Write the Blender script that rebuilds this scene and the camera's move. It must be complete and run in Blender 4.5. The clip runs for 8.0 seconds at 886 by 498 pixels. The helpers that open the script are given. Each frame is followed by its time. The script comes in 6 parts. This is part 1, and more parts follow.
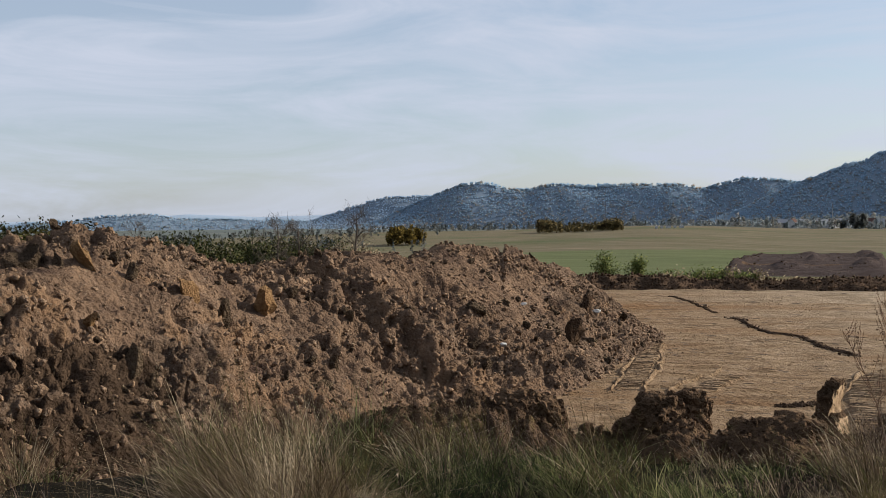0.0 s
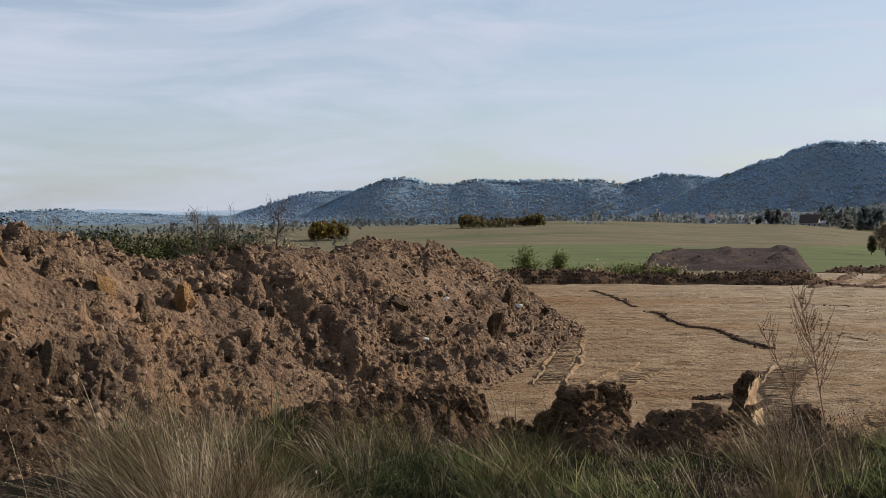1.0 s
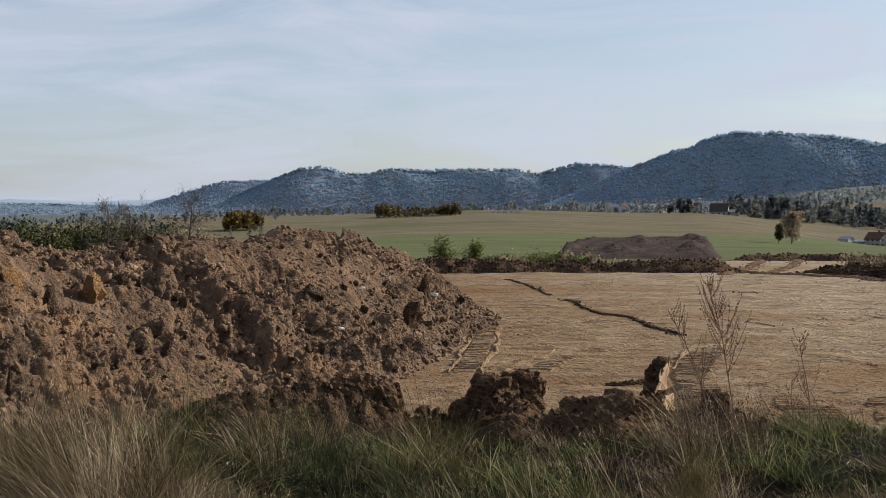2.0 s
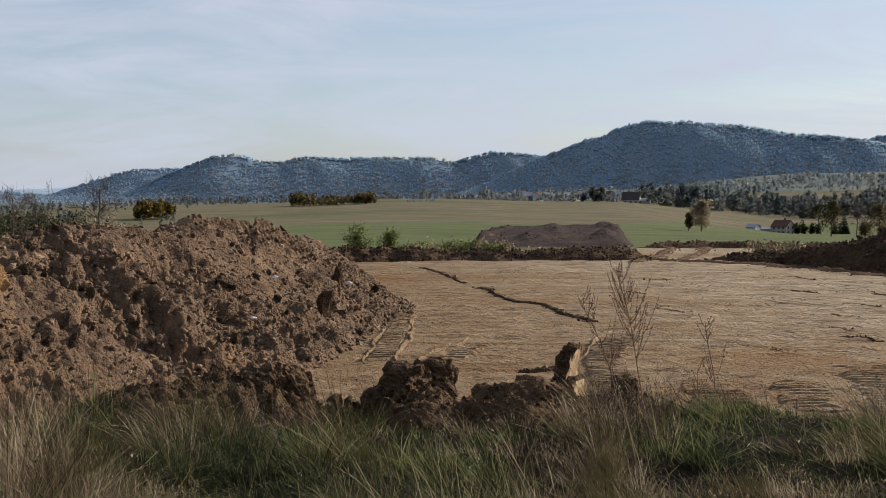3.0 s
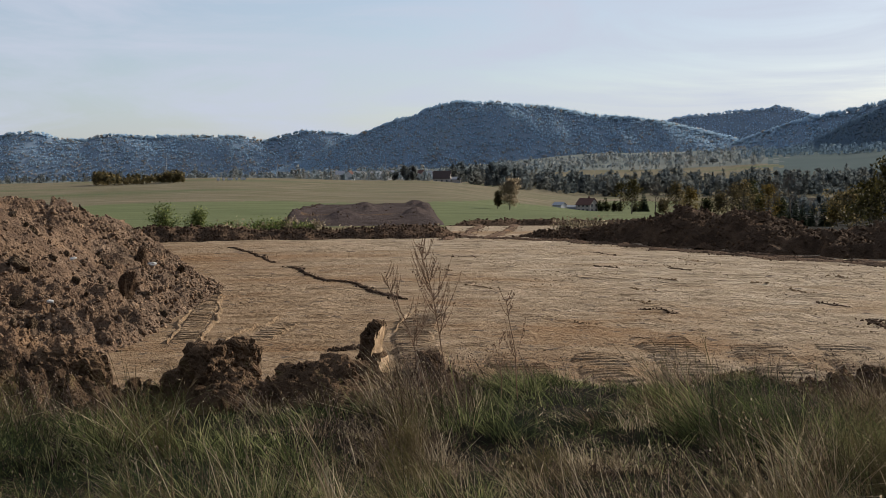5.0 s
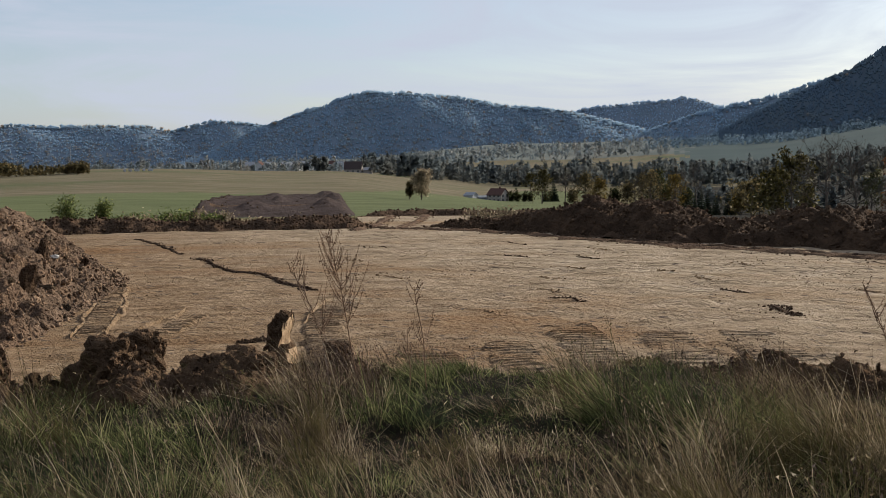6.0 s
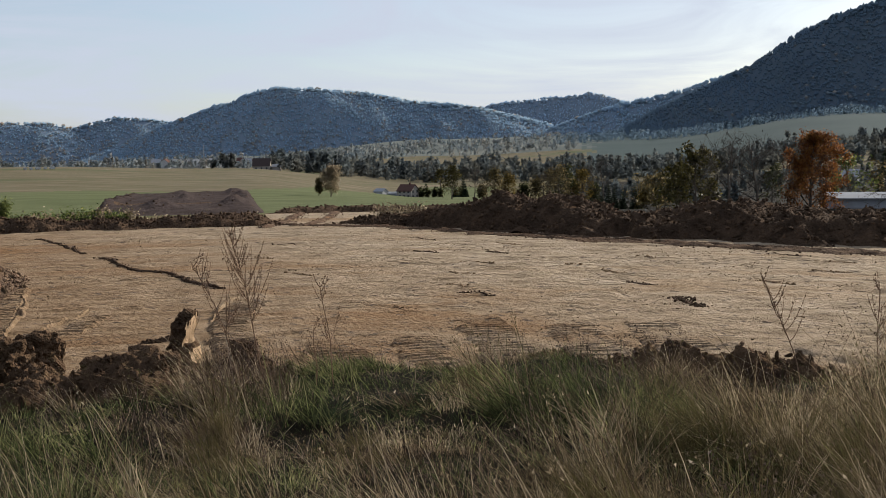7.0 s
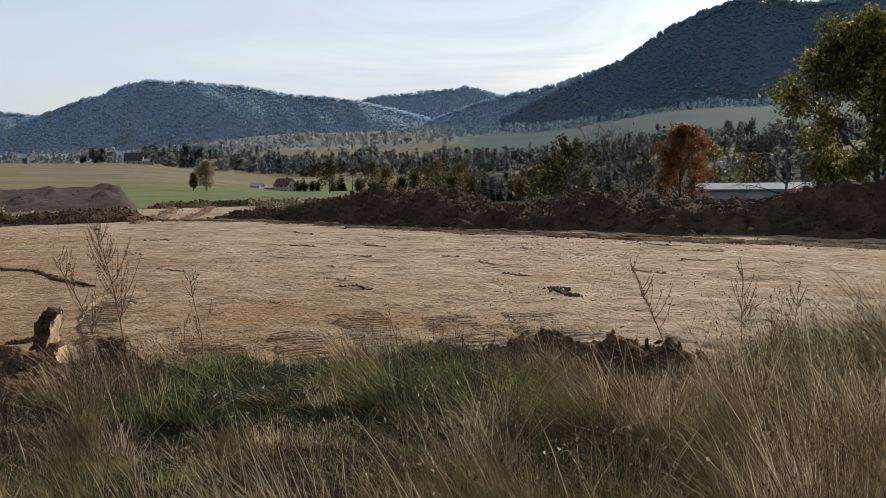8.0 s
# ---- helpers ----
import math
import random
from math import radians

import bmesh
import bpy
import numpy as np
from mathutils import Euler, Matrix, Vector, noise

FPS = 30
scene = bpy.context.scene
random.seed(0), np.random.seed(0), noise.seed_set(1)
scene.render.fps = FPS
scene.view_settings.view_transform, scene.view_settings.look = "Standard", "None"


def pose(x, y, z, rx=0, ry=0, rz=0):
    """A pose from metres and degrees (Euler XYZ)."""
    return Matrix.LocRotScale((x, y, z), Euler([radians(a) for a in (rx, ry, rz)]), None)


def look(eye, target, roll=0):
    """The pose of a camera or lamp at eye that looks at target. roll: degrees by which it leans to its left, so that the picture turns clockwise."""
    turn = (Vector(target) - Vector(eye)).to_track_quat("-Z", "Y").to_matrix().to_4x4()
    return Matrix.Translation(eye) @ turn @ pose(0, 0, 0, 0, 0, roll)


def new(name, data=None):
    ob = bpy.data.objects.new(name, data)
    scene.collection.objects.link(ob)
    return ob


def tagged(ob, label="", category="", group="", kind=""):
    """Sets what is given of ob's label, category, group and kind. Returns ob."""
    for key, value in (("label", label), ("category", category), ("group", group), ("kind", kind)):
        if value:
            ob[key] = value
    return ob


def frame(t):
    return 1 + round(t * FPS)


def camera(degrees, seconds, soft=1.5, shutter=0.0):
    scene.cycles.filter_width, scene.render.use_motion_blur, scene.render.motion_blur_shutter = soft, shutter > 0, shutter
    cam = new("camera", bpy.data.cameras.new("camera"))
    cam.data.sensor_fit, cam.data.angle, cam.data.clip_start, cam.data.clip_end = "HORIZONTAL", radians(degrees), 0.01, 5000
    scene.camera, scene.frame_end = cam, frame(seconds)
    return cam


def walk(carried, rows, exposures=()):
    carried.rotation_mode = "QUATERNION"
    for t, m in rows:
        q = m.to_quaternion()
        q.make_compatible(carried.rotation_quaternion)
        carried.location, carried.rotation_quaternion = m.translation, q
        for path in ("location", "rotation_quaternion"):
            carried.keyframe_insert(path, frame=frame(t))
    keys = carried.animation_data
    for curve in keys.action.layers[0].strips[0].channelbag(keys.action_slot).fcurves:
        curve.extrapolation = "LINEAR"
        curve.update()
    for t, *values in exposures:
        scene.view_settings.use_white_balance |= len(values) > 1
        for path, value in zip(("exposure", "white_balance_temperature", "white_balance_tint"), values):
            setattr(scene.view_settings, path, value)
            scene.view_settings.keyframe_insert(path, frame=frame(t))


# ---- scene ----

# ---- camera ----
EYE = 2.9
ROWS = [
    (0.0, 0.000, 0.000, 0.000, 0.00, -1.32, 0.46),
    (0.5, 0.006, 0.022, -0.003, -1.86, -1.46, 0.38),
    (1.0, 0.015, 0.040, -0.005, -3.83, -1.59, 0.38),
    (1.5, 0.022, 0.052, -0.009, -5.94, -1.83, 0.43),
    (3.0, 0.066, 0.070, -0.019, -12.21, -2.75, 0.49),
    (3.5, 0.082, 0.076, -0.022, -14.51, -2.95, 0.47),
    (4.0, 0.106, 0.083, -0.025, -16.72, -3.25, 0.52),
    (4.5, 0.129, 0.094, -0.031, -19.14, -3.56, 0.48),
    (6.0, 0.200, 0.130, -0.053, -25.92, -4.38, 0.53),
    (6.5, 0.217, 0.135, -0.059, -28.01, -4.50, 0.66),
    (7.0, 0.246, 0.135, -0.063, -30.40, -4.63, 0.85),
    (7.5, 0.274, 0.141, -0.068, -33.22, -4.84, 1.00),
    (8.0, 0.297, 0.147, -0.075, -36.47, -5.05, 1.05),
]
cam = camera(42.1, 8.0, 0.75)
walk(cam, [(t, pose(x, y, EYE + z, 90 + pitch, roll, yaw)) for t, x, y, z, yaw, pitch, roll in ROWS],
     exposures=[(0.0, 0.57), (3.0, 0.53), (4.5, 0.51), (6.0, 0.50), (7.0, 0.58), (8.0, 0.69)])

# ---- light ----
SUN_AZ, SUN_EL = 72.0, 25.0  # degrees clockwise from +y, above the horizon
world = bpy.data.worlds.new("world")
scene.world = world
world.use_nodes = True
wt = world.node_tree
wt.nodes.clear()


def wnode(kind, **values):
    n = wt.nodes.new(kind)
    for key, value in values.items():
        n.inputs[key].default_value = value
    return n


w_out = wnode("ShaderNodeOutputWorld")
w_bg = wnode("ShaderNodeBackground", Strength=0.080)
sky = wt.nodes.new("ShaderNodeTexSky")
sky.sky_type, sky.sun_disc = "NISHITA", False
sky.sun_elevation, sky.sun_rotation = radians(SUN_EL), radians(SUN_AZ)
sky.air_density, sky.dust_density, sky.ozone_density = 1.0, 1.0, 2.8
w_co = wt.nodes.new("ShaderNodeTexCoord")
w_map = wt.nodes.new("ShaderNodeMapping")
w_map.inputs["Rotation"].default_value = (0.16, -0.10, radians(35))
w_map.inputs["Scale"].default_value = (2.2, 2.2, 12.0)
w_n = wnode("ShaderNodeTexNoise", Scale=1.7, Detail=7.0, Roughness=0.60, Distortion=1.0)
w_r = wt.nodes.new("ShaderNodeValToRGB")
w_r.color_ramp.elements[0].position, w_r.color_ramp.elements[1].position = 0.38, 0.68
w_r.color_ramp.elements[0].color, w_r.color_ramp.elements[1].color = (0.44, 0.44, 0.44, 1), (0.97, 0.97, 0.97, 1)
w_mix = wt.nodes.new("ShaderNodeMix")
w_mix.data_type = "RGBA"
w_mix.inputs["B"].default_value = (5.0, 5.45, 6.5, 1)  # thin high cloud
wt.links.new(w_co.outputs["Generated"], w_map.inputs["Vector"])
wt.links.new(w_map.outputs["Vector"], w_n.inputs["Vector"])
wt.links.new(w_n.outputs["Fac"], w_r.inputs["Fac"])
wt.links.new(w_r.outputs["Color"], w_mix.inputs["Factor"])
wt.links.new(sky.outputs["Color"], w_mix.inputs["A"])
wt.links.new(w_mix.outputs["Result"], w_bg.inputs["Color"])
wt.links.new(w_bg.outputs["Background"], w_out.inputs["Surface"])

sun_data = bpy.data.lights.new("sun", "SUN")
sun_data.energy, sun_data.angle, sun_data.color = 5.0, radians(0.6), (1.0, 0.935, 0.84)
sun = new("sun", sun_data)
sa, se = radians(SUN_AZ), radians(SUN_EL)
sun.matrix_world = look((math.sin(sa) * 100 * math.cos(se), math.cos(sa) * 100 * math.cos(se), 100 * math.sin(se)), (0, 0, 0))


# ---- materials ----
def ramp_colors(ramp, stops):
    cr = ramp.color_ramp
    while len(cr.elements) < len(stops):
        cr.elements.new(0.5)
    for el, (p, c) in zip(cr.elements, stops):
        el.position, el.color = p, (*c, 1)


def material(name, stops, scale=3.0, detail=8.0, stretch=(1, 1, 1), turn=0.0, rough=0.95, bump=0.0, bump_scale=20.0, bump_dist=0.03,
             speck=None, speck_scale=60.0, speck_range=(0.60, 0.70), blotch=None, blotch_scale=0.5, blotch_range=(0.5, 0.65), island=0.0, spread=0.0, translucent=0.0, specular=0.02, metal=0.0, objrand=0.0, crumbs=0.0, crumb_scale=14.0, drift=None, arc=None):
    """Colours by noise over a ramp; blotches and specks of other colours; bump; a shift per island or per object."""
    m = bpy.data.materials.new(name)
    m.use_nodes = True
    nt = m.node_tree
    nt.nodes.clear()
    N, L = nt.nodes.new, nt.links.new
    out, bsdf = N("ShaderNodeOutputMaterial"), N("ShaderNodeBsdfPrincipled")
    bsdf.inputs["Roughness"].default_value = rough
    bsdf.inputs["Specular IOR Level"].default_value = specular
    bsdf.inputs["Metallic"].default_value = metal
    co, mp = N("ShaderNodeTexCoord"), N("ShaderNodeMapping")
    mp.inputs["Scale"].default_value = stretch
    mp.inputs["Rotation"].default_value = (0, 0, radians(turn))
    if arc:  # grain that runs in arcs round a given centre
        sub, ln, sp, an, ml, cb = N("ShaderNodeVectorMath"), N("ShaderNodeVectorMath"), N("ShaderNodeSeparateXYZ"), N("ShaderNodeMath"), N("ShaderNodeMath"), N("ShaderNodeCombineXYZ")
        sub.operation, ln.operation, an.operation, ml.operation = "SUBTRACT", "LENGTH", "ARCTAN2", "MULTIPLY"
        L(co.outputs["Object"], sub.inputs[0])
        sub.inputs[1].default_value = (*arc, 0.0)
        L(sub.outputs[0], ln.inputs[0])
        L(sub.outputs[0], sp.inputs[0])
        L(sp.outputs["X"], an.inputs[0])
        L(sp.outputs["Y"], an.inputs[1])
        L(an.outputs[0], ml.inputs[0])
        ml.inputs[1].default_value = 15.0
        L(ml.outputs[0], cb.inputs["X"])
        L(ln.outputs["Value"], cb.inputs["Y"])
        L(cb.outputs[0], mp.inputs["Vector"])
    else:
        L(co.outputs["Object"], mp.inputs["Vector"])

    def tex(sc, det, ro=0.6, dist=0.0):
        t = N("ShaderNodeTexNoise")
        t.inputs["Scale"].default_value, t.inputs["Detail"].default_value, t.inputs["Roughness"].default_value, t.inputs["Distortion"].default_value = sc, det, ro, dist
        L(mp.outputs["Vector"], t.inputs["Vector"])
        return t

    base = tex(scale, detail)
    fac = base.outputs["Fac"]
    if island or objrand:
        src = N("ShaderNodeNewGeometry").outputs["Random Per Island"] if island else N("ShaderNodeObjectInfo").outputs["Random"]
        ma = N("ShaderNodeMath")
        ma.operation = "MULTIPLY_ADD"
        L(src, ma.inputs[0])
        ma.inputs[1].default_value = island or objrand
        L(fac, ma.inputs[2])
        mb = N("ShaderNodeMath")
        mb.operation = "SUBTRACT"
        L(ma.outputs[0], mb.inputs[0])
        mb.inputs[1].default_value = (island or objrand) / 2
        fac = mb.outputs[0]
    ramp = N("ShaderNodeValToRGB")
    ramp_colors(ramp, stops)
    L(fac, ramp.inputs["Fac"])
    col = ramp.outputs["Color"]

    def mixed(color, mask_tex, lo, hi, into):
        rr = N("ShaderNodeMapRange")
        rr.inputs["From Min"].default_value, rr.inputs["From Max"].default_value = lo, hi
        L(mask_tex.outputs["Fac"], rr.inputs["Value"])
        mx = N("ShaderNodeMix")
        mx.data_type = "RGBA"
        L(rr.outputs["Result"], mx.inputs["Factor"])
        L(into, mx.inputs["A"])
        mx.inputs["B"].default_value = (*color, 1)
        return mx.outputs["Result"]

    if blotch:
        col = mixed(blotch, tex(blotch_scale, 5.0, 0.6, 0.4), blotch_range[0], blotch_range[1], col)
    if drift:  # another tone towards one side of the site
        sx, mr, ad, mx = N("ShaderNodeSeparateXYZ"), N("ShaderNodeMapRange"), N("ShaderNodeMath"), N("ShaderNodeMix")
        L(co.outputs["Object"], sx.inputs[0])
        ad.operation = "MULTIPLY_ADD"
        L(tex(0.35, 4.0).outputs["Fac"], ad.inputs[0])
        ad.inputs[1].default_value = 9.0
        L(sx.outputs["X"], ad.inputs[2])
        mr.inputs["From Min"].default_value, mr.inputs["From Max"].default_value, mr.inputs["To Min"].default_value, mr.inputs["To Max"].default_value = drift[1], drift[2], 1.0, 0.0
        L(ad.outputs[0], mr.inputs["Value"])
        mx.data_type, mx.blend_type = "RGBA", "MULTIPLY"
        L(mr.outputs["Result"], mx.inputs["Factor"])
        L(col, mx.inputs["A"])
        mx.inputs["B"].default_value = (*drift[0], 1)
        col = mx.outputs["Result"]
    if speck:
        col = mixed(speck, tex(speck_scale, 5.0, 0.65), speck_range[0], speck_range[1], col)
    L(col, bsdf.inputs["Base Color"])
    if bump:
        b = N("ShaderNodeBump")
        b.inputs["Strength"].default_value, b.inputs["Distance"].default_value = bump, bump_dist
        bt = tex(bump_scale, 8.0, 0.65)
        height = bt.outputs["Fac"]
        for k in ((1.0, 2.3) if crumbs else ()):
            vo, sm, warp = N("ShaderNodeTexVoronoi"), N("ShaderNodeMath"), N("ShaderNodeVectorMath")
            vo.inputs["Scale"].default_value = crumb_scale * k
            wn = tex(crumb_scale * 0.7, 3.0)
            warp.operation = "MULTIPLY_ADD"
            L(wn.outputs["Color"], warp.inputs[0])
            warp.inputs[1].default_value = (0.05, 0.05, 0.05)
            L(mp.outputs["Vector"], warp.inputs[2])
            L(warp.outputs[0], vo.inputs["Vector"])
            sm.operation = "MULTIPLY_ADD"
            L(vo.outputs["Distance"], sm.inputs[0])
            sm.inputs[1].default_value = -crumbs / k
            L(height, sm.inputs[2])
            height = sm.outputs[0]
        L(height, b.inputs["Height"])
        L(b.outputs["Normal"], bsdf.inputs["Normal"])
    if translucent:
        tr, mix = N("ShaderNodeBsdfTranslucent"), N("ShaderNodeMixShader")
        L(col, tr.inputs["Color"])
        mix.inputs["Fac"].default_value = translucent
        L(bsdf.outputs[0], mix.inputs[1])
        L(tr.outputs[0], mix.inputs[2])
        L(mix.outputs[0], out.inputs["Surface"])
    else:
        L(bsdf.outputs[0], out.inputs["Surface"])
    return m


ARC = (2.0, 8.0)  # arc centre chosen so the sand's streaks suit the camera's view
# dark specks paint the shadows of small hollows in the sand
M_SAND = material("sand", [(0.28, (0.127, 0.091, 0.059)), (0.42, (0.221, 0.167, 0.110)), (0.56, (0.311, 0.242, 0.167)), (0.75, (0.414, 0.339, 0.249))], scale=1.7, detail=12,
                  stretch=(0.85, 1.6, 1), arc=ARC, bump=0.9, bump_scale=8.0, bump_dist=0.09, crumbs=0.5, crumb_scale=7, blotch=(0.231, 0.151, 0.086), blotch_scale=0.16, blotch_range=(0.50, 0.66), speck=(0.090, 0.067, 0.049), speck_scale=3.4, speck_range=(0.575, 0.625), drift=((0.74, 0.65, 0.57), 10.0, 22.0))
# darker sand: paints the shade between tread bars, also colours scrapes
M_DARK_SAND = material("dark_sand", [(0.3, (0.148, 0.096, 0.056)), (0.5, (0.222, 0.149, 0.087)), (0.7, (0.303, 0.206, 0.126))], scale=3, detail=10, bump=0.8, bump_scale=20, bump_dist=0.05)
M_CRUST = material("sand_crust", [(0.3, (0.135, 0.095, 0.059)), (0.5, (0.216, 0.155, 0.099)), (0.7, (0.306, 0.227, 0.149))], scale=3, bump=0.6, bump_scale=25, bump_dist=0.04, island=0.35)
M_SOIL = material("soil", [(0.30, (0.060, 0.038, 0.028)), (0.46, (0.109, 0.070, 0.046)), (0.60, (0.152, 0.098, 0.063)), (0.72, (0.206, 0.131, 0.080))], scale=1.6, detail=12, bump=1.0, bump_scale=16, bump_dist=0.06, crumbs=0.7, crumb_scale=11,
                  blotch=(0.190, 0.114, 0.064), blotch_scale=0.42, blotch_range=(0.58, 0.70), speck=(0.229, 0.184, 0.134), speck_scale=26)
M_LOAM = material("loam", [(0.30, (0.052, 0.034, 0.025)), (0.46, (0.095, 0.064, 0.043)), (0.60, (0.139, 0.092, 0.062)), (0.72, (0.201, 0.135, 0.090))], scale=1.6, detail=12, bump=1.0, bump_scale=16, bump_dist=0.06, crumbs=0.7, crumb_scale=11,
                  speck=(0.268, 0.214, 0.164), speck_scale=26)
M_CLOD = material("clod", [(0.25, (0.100, 0.066, 0.042)), (0.5, (0.188, 0.124, 0.081)), (0.75, (0.289, 0.192, 0.121))], scale=2.2, bump=1.0, bump_scale=18, bump_dist=0.05, island=0.30, crumbs=0.7, crumb_scale=22,
                  speck=(0.330, 0.268, 0.196), speck_scale=30)
M_CLOD_ONE = material("clod_single", [(0.25, (0.082, 0.057, 0.038)), (0.5, (0.138, 0.097, 0.063)), (0.75, (0.202, 0.144, 0.090))], scale=4, bump=1.0, bump_scale=14, bump_dist=0.3, objrand=0.30, crumbs=0.9, crumb_scale=4)
M_DARK = material("dark_soil", [(0.3, (0.041, 0.027, 0.018)), (0.5, (0.074, 0.048, 0.031)), (0.7, (0.122, 0.077, 0.048))], scale=1.8, bump=1.0, bump_scale=16, bump_dist=0.08, island=0.2, crumbs=0.8, crumb_scale=9)
M_SOD = material("sod_soil", [(0.3, (0.045, 0.029, 0.019)), (0.5, (0.084, 0.053, 0.032)), (0.7, (0.141, 0.088, 0.052))], scale=3, bump=1.0, bump_scale=22, bump_dist=0.05, island=0.2, crumbs=0.9, crumb_scale=22,
                 blotch=(0.119, 0.086, 0.040), blotch_scale=3.5, blotch_range=(0.58, 0.70))
M_TOPSOIL = material("topsoil", [(0.3, (0.034, 0.024, 0.020)), (0.5, (0.050, 0.037, 0.033)), (0.7, (0.073, 0.053, 0.045))], scale=0.5, detail=10, stretch=(1, 2, 1), bump=0.8, bump_scale=2.5, bump_dist=0.2, crumbs=0.5, crumb_scale=2)
M_CLAY = material("clay", [(0.3, (0.336, 0.221, 0.125)), (0.5, (0.518, 0.361, 0.221)), (0.7, (0.648, 0.481, 0.308))], scale=5, bump=0.7, bump_scale=22, bump_dist=0.03)
M_OCHRE = material("ochre_clay", [(0.3, (0.177, 0.100, 0.046)), (0.5, (0.261, 0.152, 0.072)), (0.7, (0.336, 0.208, 0.104))], scale=4, bump=0.9, bump_scale=14, bump_dist=0.1, crumbs=0.6, crumb_scale=8)
# turf is near black: the shade between tussocks is in its colour
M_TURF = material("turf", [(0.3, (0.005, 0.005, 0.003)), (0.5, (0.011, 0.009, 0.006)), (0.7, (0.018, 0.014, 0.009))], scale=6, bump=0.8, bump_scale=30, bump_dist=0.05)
M_ROUGH = material("rough_grass", [(0.3, (0.058, 0.058, 0.023)), (0.5, (0.115, 0.101, 0.048)), (0.7, (0.183, 0.149, 0.081))], scale=0.7, bump=0.9, bump_scale=4, bump_dist=0.3, blotch=(0.068, 0.050, 0.034), blotch_scale=0.12)
M_CROP = material("crop", [(0.3, (0.068, 0.078, 0.036)), (0.5, (0.092, 0.104, 0.048)), (0.7, (0.122, 0.126, 0.064))], scale=0.06, stretch=(1, 3, 1), bump=0.5, bump_scale=2, bump_dist=0.2)
M_MEADOW = material("meadow", [(0.3, (0.076, 0.074, 0.040)), (0.45, (0.112, 0.097, 0.058)), (0.55, (0.125, 0.106, 0.069)), (0.7, (0.176, 0.136, 0.092))], scale=0.09, detail=12, stretch=(0.6, 1.5, 1), bump=0.6, bump_scale=0.8, bump_dist=0.4,
                    blotch=(0.072, 0.084, 0.040), blotch_scale=0.012, blotch_range=(0.54, 0.66), speck=(0.143, 0.104, 0.065), speck_scale=0.5, speck_range=(0.55, 0.68))
# plain and pasture: distance haze painted in as bluish base colours
M_PLAIN = material("far_plain_hazed", [(0.3, (0.072, 0.086, 0.084)), (0.5, (0.100, 0.112, 0.102)), (0.7, (0.150, 0.150, 0.126))], scale=0.006, stretch=(0.5, 2, 1))
M_SLOPE = material("hill_pasture_hazed", [(0.3, (0.039, 0.057, 0.057)), (0.5, (0.046, 0.066, 0.064)), (0.7, (0.057, 0.074, 0.071))], scale=0.01)
M_STRAW = material("straw", [(0.25, (0.029, 0.019, 0.012)), (0.45, (0.095, 0.066, 0.041)), (0.60, (0.229, 0.171, 0.102)), (0.82, (0.548, 0.445, 0.304))], scale=2.6, detail=2, island=0.55, translucent=0.35, rough=0.8, specular=0.0, blotch=(0.083, 0.069, 0.029), blotch_scale=1.1, blotch_range=(0.52, 0.60))
M_GREEN = material("green_blades", [(0.25, (0.017, 0.019, 0.011)), (0.48, (0.045, 0.056, 0.021)), (0.66, (0.145, 0.162, 0.061)), (0.85, (0.366, 0.337, 0.158))], scale=2.6, detail=2, island=0.6, translucent=0.38, rough=0.8, specular=0.0, blotch=(0.022, 0.031, 0.017), blotch_scale=1.3, blotch_range=(0.54, 0.62))
M_REED = material("brown_stalks", [(0.25, (0.044, 0.030, 0.023)), (0.5, (0.128, 0.087, 0.066)), (0.75, (0.250, 0.188, 0.139))], scale=2.5, island=0.6, rough=0.85, specular=0.0)
M_DEAD = material("dead_stems", [(0.3, (0.12, 0.075, 0.048)), (0.5, (0.20, 0.125, 0.080)), (0.7, (0.29, 0.19, 0.125))], scale=8, island=0.3)
M_BARK = material("bark", [(0.3, (0.045, 0.037, 0.030)), (0.5, (0.085, 0.070, 0.056)), (0.7, (0.13, 0.11, 0.09))], scale=4, bump=0.7, bump_scale=12)


def leaf_material(name, dark, mid, light, island=0.6):
    return material(name, [(0.25, dark), (0.5, mid), (0.75, light)], scale=0.5, island=island, translucent=0.3, rough=0.6)


M_LEAF_GREEN = leaf_material("leaves_green", (0.056, 0.079, 0.024), (0.122, 0.150, 0.045), (0.225, 0.235, 0.075))
M_LEAF_OLIVE = leaf_material("leaves_olive", (0.022, 0.022, 0.008), (0.051, 0.046, 0.017), (0.098, 0.081, 0.028))
M_LEAF_TREE = leaf_material("leaves_turning", (0.071, 0.084, 0.022), (0.194, 0.186, 0.049), (0.388, 0.324, 0.086))
M_LEAF_YELLOW = leaf_material("leaves_yellow", (0.058, 0.043, 0.013), (0.138, 0.098, 0.026), (0.219, 0.155, 0.043))
M_LEAF_ORANGE = leaf_material("leaves_orange", (0.105, 0.040, 0.017), (0.241, 0.084, 0.026), (0.339, 0.158, 0.043))
M_LEAF_BROWN = leaf_material("leaves_brown", (0.118, 0.093, 0.059), (0.224, 0.178, 0.112), (0.342, 0.277, 0.184))
M_LEAF_BIRCH = leaf_material("leaves_birch", (0.20, 0.155, 0.10), (0.36, 0.28, 0.18), (0.52, 0.42, 0.28))
M_NEEDLE = leaf_material("needles", (0.018, 0.026, 0.016), (0.030, 0.042, 0.024), (0.055, 0.068, 0.038))
M_HEDGE = leaf_material("hedge_leaves", (0.019, 0.025, 0.010), (0.040, 0.048, 0.019), (0.084, 0.079, 0.029))
M_GROVE = leaf_material("grove_leaves", (0.056, 0.051, 0.027), (0.119, 0.096, 0.045), (0.204, 0.153, 0.068))
